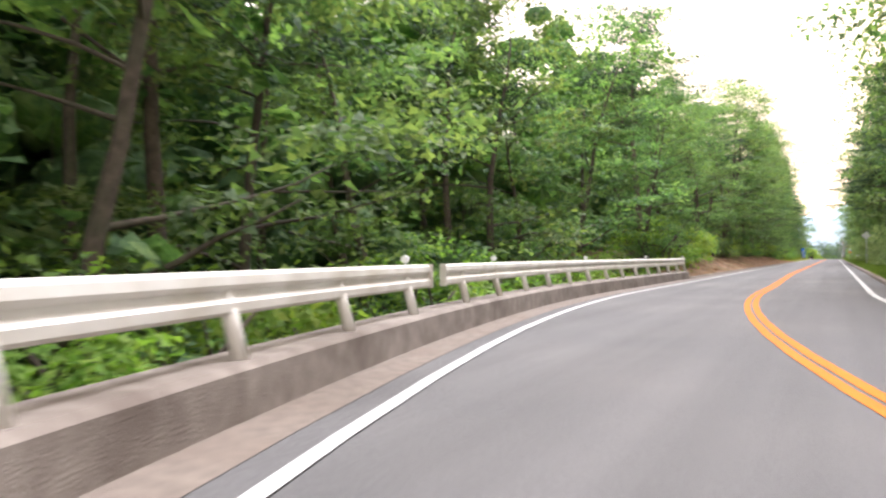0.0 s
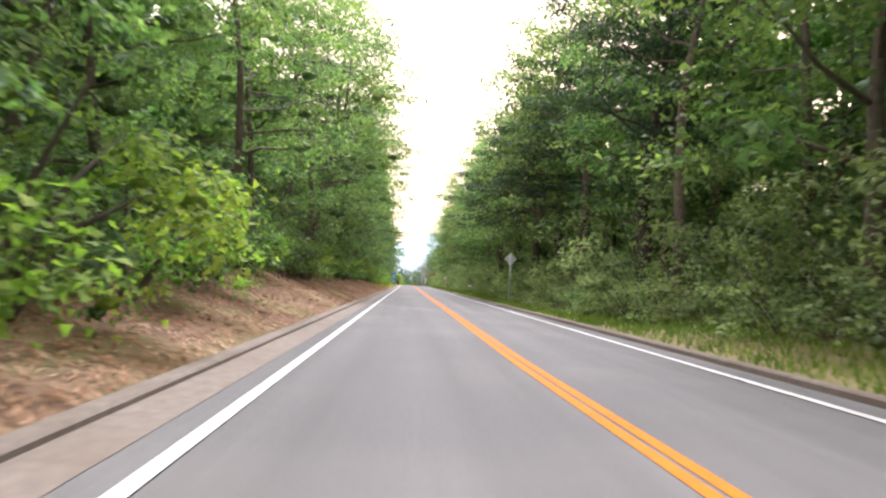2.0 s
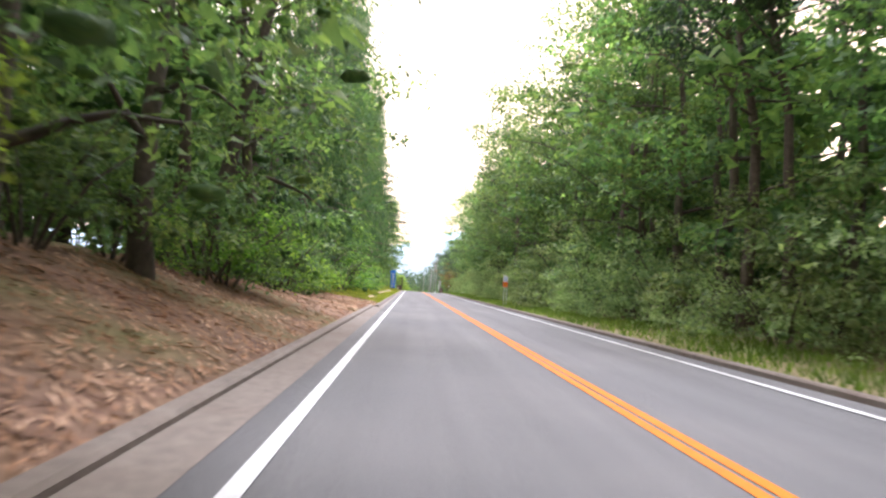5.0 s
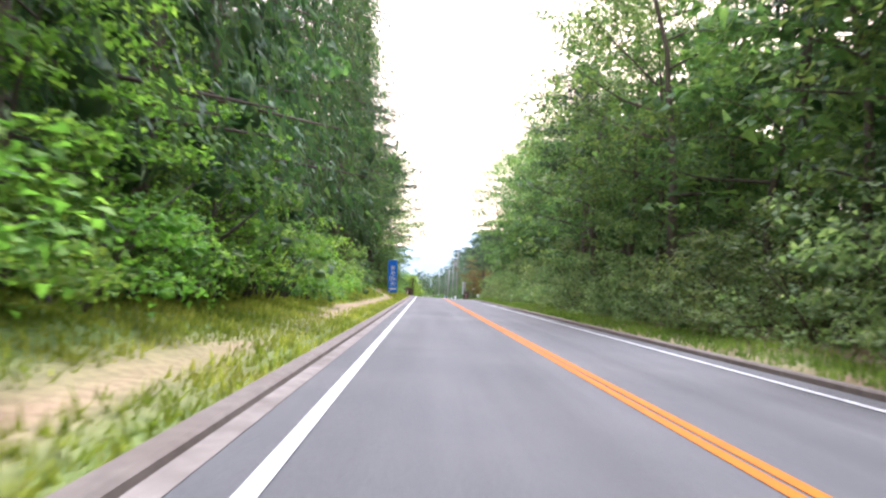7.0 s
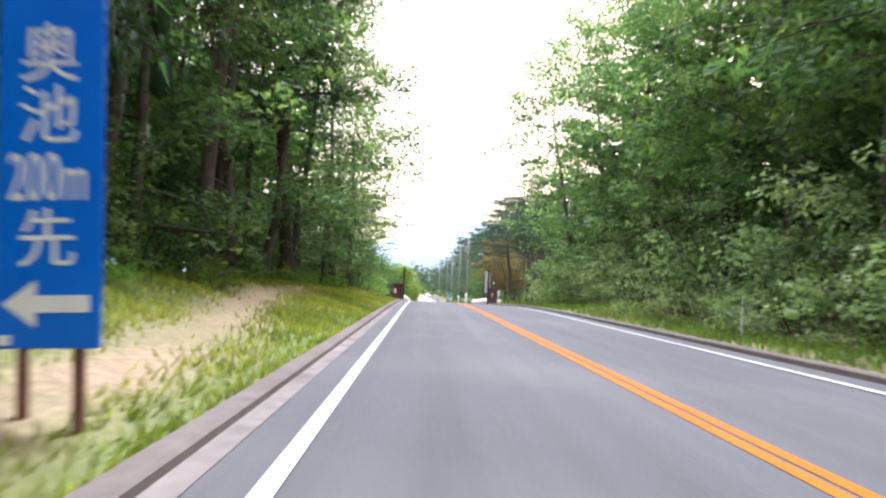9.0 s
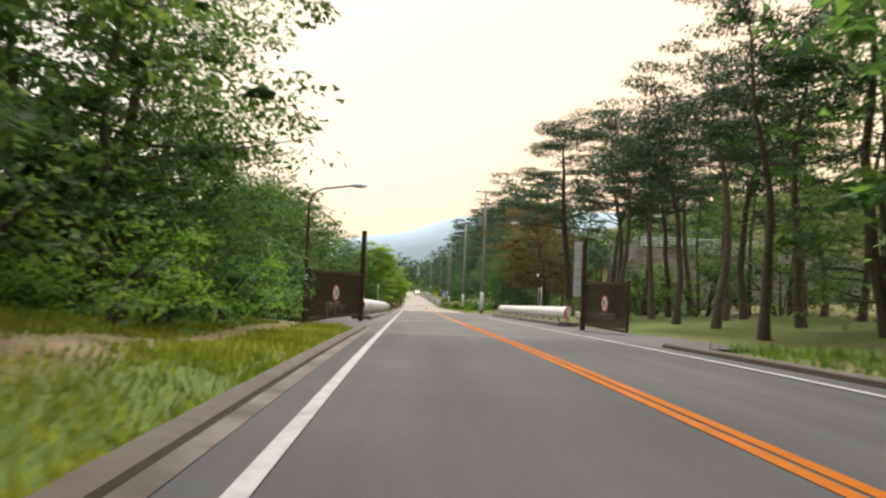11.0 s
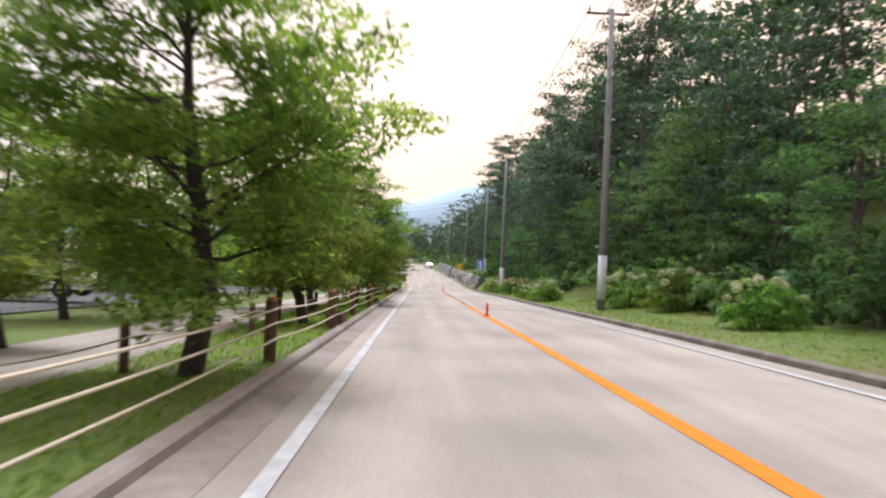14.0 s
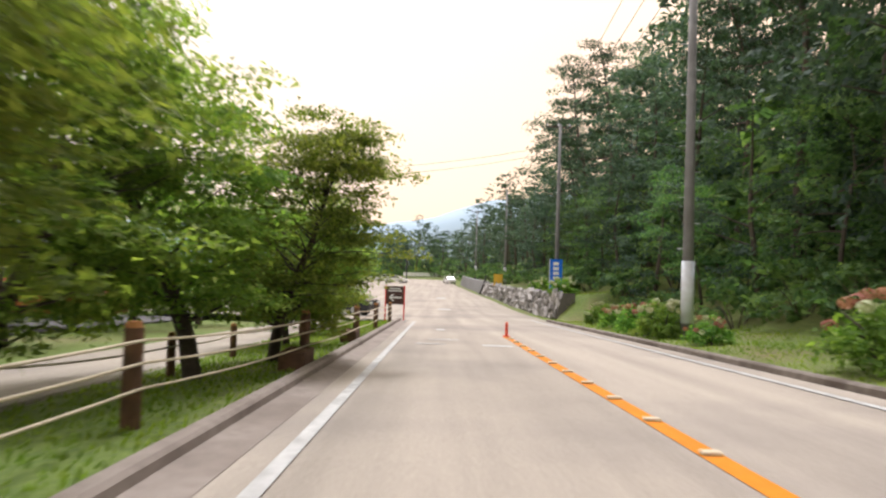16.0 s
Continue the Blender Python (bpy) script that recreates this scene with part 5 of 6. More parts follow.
def utility_pole(y, u, h, label, extras=False):
    e = empty("utility_pole", at(y, u, ground_h(y, u)), label, "utility pole", "roadside utility poles")
    bm = bmesh.new()
    rod(bm, (0, 0, -0.3), (0, 0, h), 0.17, 0.10, 20)
    part("pole", bm, POLE_CONCRETE, e, smooth=True)
    bm = bmesh.new()
    rod(bm, (0, 0, 0.45), (0, 0, 2.25), 0.185, 0.178, 20)
    part("sleeve", bm, SLEEVE, e, "pale wrapped sleeve", smooth=True)
    for z, w in ((h - 0.15, 1.8),) + (((h - 2.0, 1.5),) if extras else ()):
        bm = bmesh.new()
        box(bm, (w, 0.09, 0.09), (-0.1 if z > h - 1 else -0.75, 0.14, z), 0.008)
        part("crossarm", bm, BROWN_STEEL, e)
    for x in (-0.9, -0.1, 0.7):
        bm = bmesh.new()
        rod(bm, (x, 0.14, h - 0.1), (x, 0.14, h + 0.12), 0.045, 0.03, 10)
        rod(bm, (x, 0.14, h + 0.0), (x, 0.14, h + 0.04), 0.07, 0.07, 10)
        part("insulator", bm, SLEEVE, e)
    if extras:
        bm = bmesh.new()
        rod(bm, (-0.48, 0, h - 3.6), (-0.48, 0, h - 2.7), 0.24, 0.24, 18)
        rod(bm, (-0.48, 0, h - 2.7), (-0.48, 0, h - 2.62), 0.20, 0.14, 18)
        part("transformer", bm, POLE_CONCRETE, e, "grey pole-mounted transformer", smooth=False)
        bm = bmesh.new()
        for k in range(5):
            box(bm, (0.12, 0.12, 0.16), (-0.75 + 0.16 * k, 0.1 * (k % 2), h - 3.9 - 0.05 * k), 0.02)
        part("junction_gear", bm, CABLE, e)
    for k in range(9):
        bm = bmesh.new()
        z = 2.6 + k * 0.75
        rod(bm, (0.1 * (1 if k % 2 else -1), 0, z), (0.32 * (1 if k % 2 else -1), 0, z), 0.012, 0.012, 6)
        part("step_bolt", bm, GREY_STEEL, e)
    return e


POLES = [(308.4, 5.0, 12.6), (338.5, 5.3, 12.4), (373.5, 5.2, 12.2), (404.0, 6.4, 12.0), (443.0, 6.9, 12.0), (480.0, 6.5, 12.0)]
for n, (y, u, h) in enumerate(POLES):
    utility_pole(y, u, h, "tall concrete utility pole with pale sleeve" + (" and transformer" if n == 0 else ""), n == 0)


def cable(a, b, sag, r=0.014):
    pts = [a.lerp(b, i / 16) - Vector((0, 0, sag * 4 * (i / 16) * (1 - i / 16))) for i in range(17)]
    v, f = tube_data(pts, [r] * 17, 5)
    return tagged(link("power_line", v, f, CABLE), "thin black overhead power line", "cable")


tops = [on(y, u, ground_h(y, u)) + Vector((0, 0.14, h + 0.1)) for y, u, h in POLES]
for k in (-0.9, -0.1, 0.7):
    for a, b in zip(tops[:-1], tops[1:]):
        cable(a + Vector((k, 0, 0)), b + Vector((k, 0, 0)), 0.5)
for k in (0.0, 0.5):
    cable(tops[0] + Vector((-0.1, 0, -2.6 - k)), tops[1] + Vector((-0.1, 0, -2.6 - k)), 0.6, 0.02)
cable(tops[3] + Vector((0, 0, -1.5)), on(398, -16, 8.6), 0.7)
cable(tops[3] + Vector((0, 0, -2.0)), on(398, -16, 8.1), 0.7)


def street_lamp(y, u, h, way, label):
    e = empty("street_lamp", at(y, u, ground_h(y, u)), label, "street lamp")
    pts = [Vector((0, 0, -0.2)), Vector((0, 0, h * 0.5)), Vector((0, 0, h - 0.9))]
    for i in range(1, 7):
        a = radians(15 * i)
        pts.append(Vector((way * 0.9 * (1 - math.cos(a)), 0, h - 0.9 + 0.75 * math.sin(a))))
    pts.append(Vector((way * 1.75, 0, h - 0.02)))
    v, f = tube_data(pts, [0.085, 0.075, 0.055] + [0.04] * (len(pts) - 3), 12)
    link("pole", v, f, BROWN_STEEL, e, smooth=True)
    bm = bmesh.new()
    bmesh.ops.create_uvsphere(bm, u_segments=16, v_segments=10, radius=1.0, matrix=Matrix.Translation((way * 2.05, 0, h)) @ Matrix.Diagonal((0.36, 0.15, 0.10, 1)))
    part("lamp_head", bm, SLEEVE, e, "pale rounded lamp head", smooth=True)
    bm = bmesh.new()
    rod(bm, (0, 0, h * 0.42), (0, 0, h * 0.42 + 0.25), 0.095, 0.095, 12)
    part("collar", bm, SIGN_WHITE, e)
    return e


street_lamp(293.5, 8.0, 7.3, -1, "dark curved street lamp with pale head")
street_lamp(266.0, -6.7, 7.0, 1, "dark curved street lamp with pale head")

# marker poles by the turning
pole = empty("marker_pole", at(296.4, -5.0, -0.1), "slim grey pole with a white plate", "pole")
bm = bmesh.new()
rod(bm, (0, 0, 0), (0, 0, 2.4), 0.035, 0.035, 12)
part("post", bm, GREY_STEEL, pole, smooth=True)
bm = bmesh.new()
box(bm, (0.05, 0.05, 0.42), (0.05, -0.03, 1.25), 0.006)
part("plate", bm, SIGN_WHITE, pole)
stripe = empty("snow_pole", at(305.8, 5.9, 0.1), "leaning black and white striped marker pole", "pole")
for i in range(14):
    bm = bmesh.new()
    a, b = Vector((-0.028 * i, 0, 0.14 * i)), Vector((-0.028 * (i + 1), 0, 0.14 * (i + 1)))
    rod(bm, a, b, 0.024 if i < 5 else 0.014, None, 8)
    part("band", bm, (LINE_YELLOW if i < 5 else SIGN_WHITE) if i % 2 else BLACK, stripe)
bm = bmesh.new()
bmesh.ops.create_uvsphere(bm, u_segments=12, v_segments=8, radius=0.045, matrix=Matrix.Translation((-0.40, 0, 1.98)))
part("knob", bm, SIGN_WHITE, stripe, smooth=True)
plate = empty("marker_sign", at(307.2, 4.6, 0.0), "small white plate on a thin grey post", "sign")
bm = bmesh.new()
rod(bm, (0, 0, -0.2), (0, 0, 1.12), 0.022, 0.022, 10)
part("post", bm, GREY_STEEL, plate, smooth=True)
bm = bmesh.new()
box(bm, (0.26, 0.015, 0.16), (0, -0.03, 1.08), 0.004)
part("board", bm, SIGN_WHITE, plate)
bm = bmesh.new()
box(bm, (0.18, 0.004, 0.03), (0, -0.042, 1.08))
part("text_bar", bm, BLACK, plate)
posts = empty("post_pair", at(301.8, 9.7, ground_h(301.8, 9.7)), "two thin white posts joined by a bar", "post")
for x in (-0.13, 0.13):
    bm = bmesh.new()
    rod(bm, (x, 0, -0.2), (x, 0, 2.3), 0.035, 0.035, 12)
    part("post", bm, SIGN_WHITE, posts, smooth=True)
bm = bmesh.new()
box(bm, (0.26, 0.03, 0.06), (0, 0, 2.1), 0.004)
part("bar", bm, SIGN_WHITE, posts)

# ---- rope fence along the verge ----
CAP = material("post_cap_wood", [(0.30, 0.13, 0.04), (0.42, 0.20, 0.06)], 0.8, 12, 6, 0.2)

def rope_fence(ys, u, label, ropes=(0.30, 0.62, 0.92), post_h=1.05, r=0.085):
    e = empty("rope_fence", Matrix.Translation(on(ys[0], u, 0)), label, "fence")
    inv = e.matrix_basis.inverted()
    feet = [on(y, u + (0.04 if i % 2 else -0.03) - (0.42 if 346 < y < 360 else 0.0), ground_h(y, u)) for i, y in enumerate(ys)]
    for p in feet:
        q = inv @ p
        bm = bmesh.new()
        rod(bm, q - Vector((0, 0, 0.2)), q + Vector((0, 0, post_h)), r, r * 0.96, 14)
        part("post", bm, WOOD_POST, e, smooth=False)
        bm = bmesh.new()
        rod(bm, q + Vector((0, 0, post_h)), q + Vector((0, 0, post_h + 0.05)), r * 0.9, r * 0.7, 14)
        part("post_cap", bm, CAP, e, "weathered orange-brown cap")
    for a, b in zip(feet[:-1], feet[1:]):
        for h in ropes:
            pa, pb = inv @ a + Vector((r, 0, h)), inv @ b + Vector((r, 0, h))
            pts = [pa.lerp(pb, i / 8) - Vector((0, 0, 0.16 * (i / 8) * (1 - i / 8))) for i in range(9)]
            v, f = tube_data(pts, [0.013] * 9, 6)
            link("rope", v, f, ROPE, e, smooth=True)
    return e


rope_fence([302.7, 310.5, 318.4, 324.4, 330.0, 335.6, 341.3, 347.0, 352.6, 358.4, 363.9, 370.4, 376.8, 382.8], -4.04, "round brown wooden posts with three pale ropes", ropes=(0.30, 0.50, 0.68), post_h=0.78, r=0.08)
rope_fence([308 + 3.2 * i for i in range(23)], -5.62, "low dark wooden posts with a pale rope", ropes=(0.42,), post_h=0.55, r=0.06)

# ---- the parking place and what stands there ----
setting("parking_lane", strip(309, 392, [(-8.9, -0.36), (-8.7, -0.19), (-7.4, -0.17), (-6.2, -0.09), (-5.95, -0.25)]), ASPHALT_PALE, "pale asphalt lane of the parking place", "parking place")
setting("parking_place", strip(300, 430, [(-18.5, -0.20), (-15, -0.17), (-12.6, -0.16)]), ASPHALT, "grey asphalt parking place beyond the fence", "parking place")
setting("shoulder_right_far", strip(388, 478, [(3.40, -0.02), (3.62, -0.0095), (4.35, 0.0)]), ASPHALT_PALE, "pale asphalt shoulder under a stone wall", "road")
setting("junction", strip(385.6, 530, [(-16, 0.05), (-8, 0.03), (-3.42, -0.0095), (-3.2, -0.02)]), ASPHALT_PALE, "pale asphalt mouth of the parking place", "road")


def car(y, u, turn, paint, label):
    """A saloon car with cabin, glass, wheels and lights."""
    e = empty("car", at(y, u, 0.0, turn), label, "car")
    side = [(-2.15, 0.32), (-2.2, 0.62), (-2.1, 0.82), (-1.45, 0.92), (-0.75, 1.36), (0.55, 1.40), (1.25, 1.02), (2.0, 0.96), (2.15, 0.80), (2.18, 0.32)]
    bm = bmesh.new()
    rows = []
    for x, tight in ((-0.82, 1.0), (-0.78, 1.0), (0.78, 1.0), (0.82, 1.0)):
        rows.append([bm.verts.new((x * (0.80 if z > 1.2 else 1.0), py * (0.985 if abs(x) > 0.8 else 1), z)) for py, z in side])
    for a, b in zip(rows[:-1], rows[1:]):
        for i in range(len(side)):
            k = (i + 1) % len(side)
            bm.faces.new((a[i], a[k], b[k], b[i]))
    bm.faces.new(rows[0])
    bm.faces.new(rows[-1][::-1])
    bmesh.ops.bevel(bm, geom=bm.edges[:], offset=0.03, segments=2, affect="EDGES")
    part("body", bm, paint, e)
    for x in (-1, 1):
        bm = bmesh.new()
        vs = [bm.verts.new((x * 0.822 if z < 1.1 else x * 0.70, py, z)) for py, z in ((-1.25, 0.98), (-0.70, 1.28), (0.48, 1.32), (1.05, 1.02))]
        bm.faces.new(vs)
        part("side_window", bm, GLASS, e)
        for py in (-1.35, 1.38):
            bm = bmesh.new()
            rod(bm, (x * 0.62, py, 0.31), (x * 0.84, py, 0.31), 0.31, 0.31, 22)
            w = part("wheel", bm, BLACK, e)
            bm = bmesh.new()
            rod(bm, (x * 0.83, py, 0.31), (x * 0.855, py, 0.31), 0.19, 0.17, 14)
            part("rim", bm, GREY_STEEL, w)
        for py, mat, nm in ((-2.16, SIGN_WHITE, "headlight"), (2.13, SIGN_RED, "tail_light")):
            bm = bmesh.new()
            box(bm, (0.36, 0.08, 0.14), (x * 0.58, py, 0.70), 0.02)
            part(nm, bm, mat, e)
    for nm, pts in (("windscreen", ((-0.66, -1.40, 0.97), (0.66, -1.40, 0.97), (0.56, -0.80, 1.35), (-0.56, -0.80, 1.35))), ("rear_window", ((-0.66, 1.22, 1.06), (0.66, 1.22, 1.06), (0.56, 0.62, 1.38), (-0.56, 0.62, 1.38)))):
        bm = bmesh.new()
        bm.faces.new([bm.verts.new(Vector(p) + Vector((0, -0.02 if nm == "windscreen" else 0.02, 0.03))) for p in pts])
        part(nm, bm, GLASS, e)
    bm = bmesh.new()
    box(bm, (0.9, 0.05, 0.12), (0, -2.19, 0.48), 0.01)
    part("grille", bm, BLACK, e)
    return e


GLASS = material("dark_car_glass", [(0.015, 0.018, 0.02), (0.025, 0.028, 0.03)], 0.08, 2, 2, 0.0)
PAINT_DARK = material("dark_car_paint", [(0.02, 0.022, 0.03), (0.03, 0.032, 0.04)], 0.25, 3, 3, 0.0)
PAINT_WHITE = material("white_car_paint", [(0.70, 0.71, 0.72), (0.76, 0.77, 0.78)], 0.25, 3, 3, 0.0)
PAINT_RED = material("red_car_paint", [(0.40, 0.05, 0.03), (0.45, 0.06, 0.04)], 0.3, 3, 3, 0.0)
car(391, -7.4, radians(75), PAINT_DARK, "dark car at the mouth of the parking place")
car(374, -13.6, radians(84), PAINT_RED, "red car parked beyond the fence")
car(334.5, -15.5, radians(90), PAINT_WHITE, "white car parked beyond the fence")
car(490, -7.6, radians(70), PAINT_WHITE, "white car parked near the far bend")
car(496, -9.4, radians(70), PAINT_WHITE, "white car parked near the far bend")
car(494, 2.9, radians(8), PAINT_WHITE, "white car stopped before the far bend")

# red-brown direction board and planters
brd = empty("direction_board", at(385.2, -3.95), "dark red-brown board with a white arrow", "sign")
for x in (-0.42, 0.42):
    bm = bmesh.new()
    rod(bm, (x, 0, -0.1), (x, 0, 1.55), 0.035, 0.035, 10)
    part("post", bm, SIGN_RED, brd)
bm = bmesh.new()
box(bm, (0.80, 0.03, 0.82), (0, -0.01, 1.12), 0.006)
part("board", bm, BROWN_STEEL, brd)
bm = bmesh.new()
box(bm, (0.5, 0.006, 0.07), (0.05, -0.03, 1.02))
box(bm, (0.26, 0.006, 0.05), (-0.15, -0.03, 1.10), 0.0, Matrix.Rotation(radians(-40), 4, "Y"))
box(bm, (0.26, 0.006, 0.05), (-0.15, -0.03, 0.94), 0.0, Matrix.Rotation(radians(40), 4, "Y"))
part("arrow", bm, SIGN_WHITE, brd)
for z, w in ((1.42, 0.5), (1.32, 0.6)):
    bm = bmesh.new()
    box(bm, (w, 0.006, 0.05), (0, -0.03, z))
    part("text_bar", bm, SIGN_WHITE, brd)
for y in (325.6, 355.0, 363.2, 369.6):
    e = empty("planter", at(y, -4.05, ground_h(y, -4.05)), "low dark wooden planter box beside the kerb", "planter")
    for dx, dy, sx, sy in ((0, -0.4, 0.34, 0.03), (0, 0.4, 0.34, 0.03), (-0.17, 0, 0.03, 0.8), (0.17, 0, 0.03, 0.8)):
        bm = bmesh.new()
        box(bm, (sx, sy, 0.30), (dx, dy, 0.12), 0.006)
        part("plank", bm, WOOD_POST, e)
    bm = bmesh.new()
    box(bm, (0.31, 0.77, 0.04), (0, 0, 0.22))
    part("soil", bm, EARTH, e)


# delineator posts and studs on the centre line
def delineator(y):
    e = empty("delineator_post", at(y, 0.0, 0.0), "short orange-red flexible lane post on the centre line", "lane post")
    bm = bmesh.new()
    rod(bm, (0, 0, 0.0), (0, 0, 0.05), 0.11, 0.09, 16)
    part("base", bm, ORANGE_RED, e)
    bm = bmesh.new()
    rod(bm, (0, 0, 0.05), (0, 0, 0.40), 0.042, 0.042, 14)
    bmesh.ops.create_uvsphere(bm, u_segments=12, v_segments=6, radius=0.042, matrix=Matrix.Translation((0, 0, 0.40)))
    part("post", bm, ORANGE_RED, e, smooth=True)
    for z in (0.22, 0.32):
        bm = bmesh.new()
        rod(bm, (0, 0, z), (0, 0, z + 0.04), 0.044, 0.044, 14)
        part("band", bm, SIGN_RED, e)


for y in (332.0, 373.6):
    delineator(y)
for i in range(22):
    bm = bmesh.new()
    box(bm, (0.16, 0.10, 0.03), (0, 0, 0.018), 0.01)
    o = part("road_stud", bm, ROPE)
    o.matrix_basis = at(342 + i * 1.45, 0.0, 0.004)
    tagged(o, "raised pale stud on the orange centre line", "road stud", "centre line studs")
for y, u, w, l in ((369.4, -2.15, 0.7, 0.22), (371.2, -1.85, 0.8, 0.25), (369.2, -0.6, 0.7, 0.45), (376.5, -1.9, 0.3, 1.0), (404, -1.5, 0.9, 1.8), (428, -1.4, 1.0, 2.6)):
    v = [on(y, u - w / 2, 0.008), on(y, u + w / 2, 0.008), on(y + l, u + w / 2, 0.008), on(y + l, u - w / 2, 0.008)]
    setting("road_marking", (v, [(0, 1, 2, 3)]), LINE_WHITE, "worn white marking painted on pale asphalt", "road marking")
v = [on(384, -5.4, 0.009), on(384, -3.0, 0.009), on(384.25, -3.0, 0.009), on(384.25, -5.4, 0.009)]
setting("road_marking_edge", (v, [(0, 1, 2, 3)]), LINE_WHITE, "worn white line at the parking mouth", "road marking")

# blue roadside banner by the far pole
ban = empty("blue_banner", at(397.8, 5.3, 1.62), "upright blue banner sign with white marks", "sign")
bm = bmesh.new()
rod(bm, (-0.36, 0, -1.0), (-0.36, 0, 2.0), 0.03, 0.03, 10)
part("post", bm, SLEEVE, ban)
bm = bmesh.new()
box(bm, (0.80, 0.02, 1.98), (0.04, 0, 1.0), 0.004)
part("board", bm, SIGN_BLUE, ban)
for z in (1.7, 1.4, 1.1, 0.8, 0.45):
    bm = bmesh.new()
    box(bm, (0.36, 0.005, 0.20), (0.04, -0.013, z))
    part("text_bar", bm, SIGN_WHITE, ban)

yp = empty("yellow_sign", at(434, 5.1, 1.3), "yellow plate on a post above the wall", "sign")
bm = bmesh.new()
rod(bm, (0, 0.03, -0.3), (0, 0.03, 1.2), 0.03, 0.03, 10)
part("post", bm, GREY_STEEL, yp, smooth=True)
bm = bmesh.new()
box(bm, (1.0, 0.02, 1.4), (0, 0, 0.75), 0.006)
part("board", bm, YELLOW, yp)
bm = bmesh.new()
rod(bm, (0, 0, -0.3), (0.95, 0, 2.6), 0.11, 0.09, 12)
lean = part("leaning_pole", bm, BLACK, smooth=True)
lean.matrix_basis = at(446, 3.95, 0.0)
tagged(lean, "dark leaning pole rising from the wall", "pole")
bm = bmesh.new()
rod(bm, (0, 0, -0.1), (0, 0, 5.4), 0.14, 0.11, 14)
far_pole = part("roadside_pole", bm, PAINT_DARK, smooth=True)
far_pole.matrix_basis = at(490, -5.6)
tagged(far_pole, "dark blue-grey pole beside parked cars", "pole")

# ---- hydrangeas ----
def hydrangea(y, u, size, seed, faded=False):
    rs = np.random.default_rng(seed)
    trunk, crown = KINDS["hyd"][seed % len(KINDS["hyd"])]
    e = tagged(new("hydrangea"), "hydrangea bush with " + ("faded pink-brown" if faded else "pale cream") + " flower heads", "bush", "hydrangeas")
    e.matrix_basis = Matrix.Translation(on(y, u, ground_h(y, u) - 0.03)) @ Matrix.Rotation(rs.random() * 6, 4, "Z") @ Matrix.Scale(size, 4)
    for nm, me in (("stem", trunk), ("foliage", crown)):
        o = new(nm, me)
        o.parent = e
        if nm == "stem":
            o["kind"] = "stuff"
    for k in range(15):
        a, f = rs.random() * 6.283, 0.25 + 0.7 * rs.random()
        c = np.array((math.cos(a) * 0.98 * math.cos(f * 1.4), math.sin(a) * 0.98 * math.cos(f * 1.4), 0.25 + 0.95 * math.sin(f * 1.5)))
        p = rs.normal(size=(60, 3))
        p /= np.linalg.norm(p, axis=1, keepdims=True)
        me = blade_mesh("flower_head", leaves(c + p * np.array((0.12, 0.12, 0.09)), p, np.full(60, 0.075), 0.9, rs=rs), FLOWER_PINK if faded and k % 3 else FLOWER)
        o = new("flower_head", me)
        o.parent = e
    return e


KINDS["hyd"] = [tree_meshes("bush", 120 + i, 1.15, 0.95, 0, 60, 36, 0.14, LEAF_BRIGHT, BARK, 0.1) for i in range(2)]
for n, (y, u, z, fd) in enumerate(((335.2, 7.3, 1.3, False), (339.7, 6.8, 1.25, False), (327, 6.5, 1.1, False), (348.6, 4.85, 1.0, False), (350.4, 4.95, 0.85, False), (353.0, 4.7, 0.8, False), (357.4, 4.75, 0.72, False), (363.6, 4.9, 1.05, True), (364.6, 6.0, 0.95, False), (370.4, 4.65, 0.6, True), (374.2, 4.75, 0.95, False), (376.0, 4.7, 0.9, True), (378.5, 5.1, 0.8, False), (382, 5.3, 0.8, True), (386, 5.6, 0.85, False), (400.5, 6.6, 0.9, False), (405, 6.0, 0.9, False), (322, 7.6, 0.9, False), (394.6, 5.2, 0.9, False), (410, 5.8, 0.7, False))):
    hydrangea(y, u, z, 200 + n, fd)

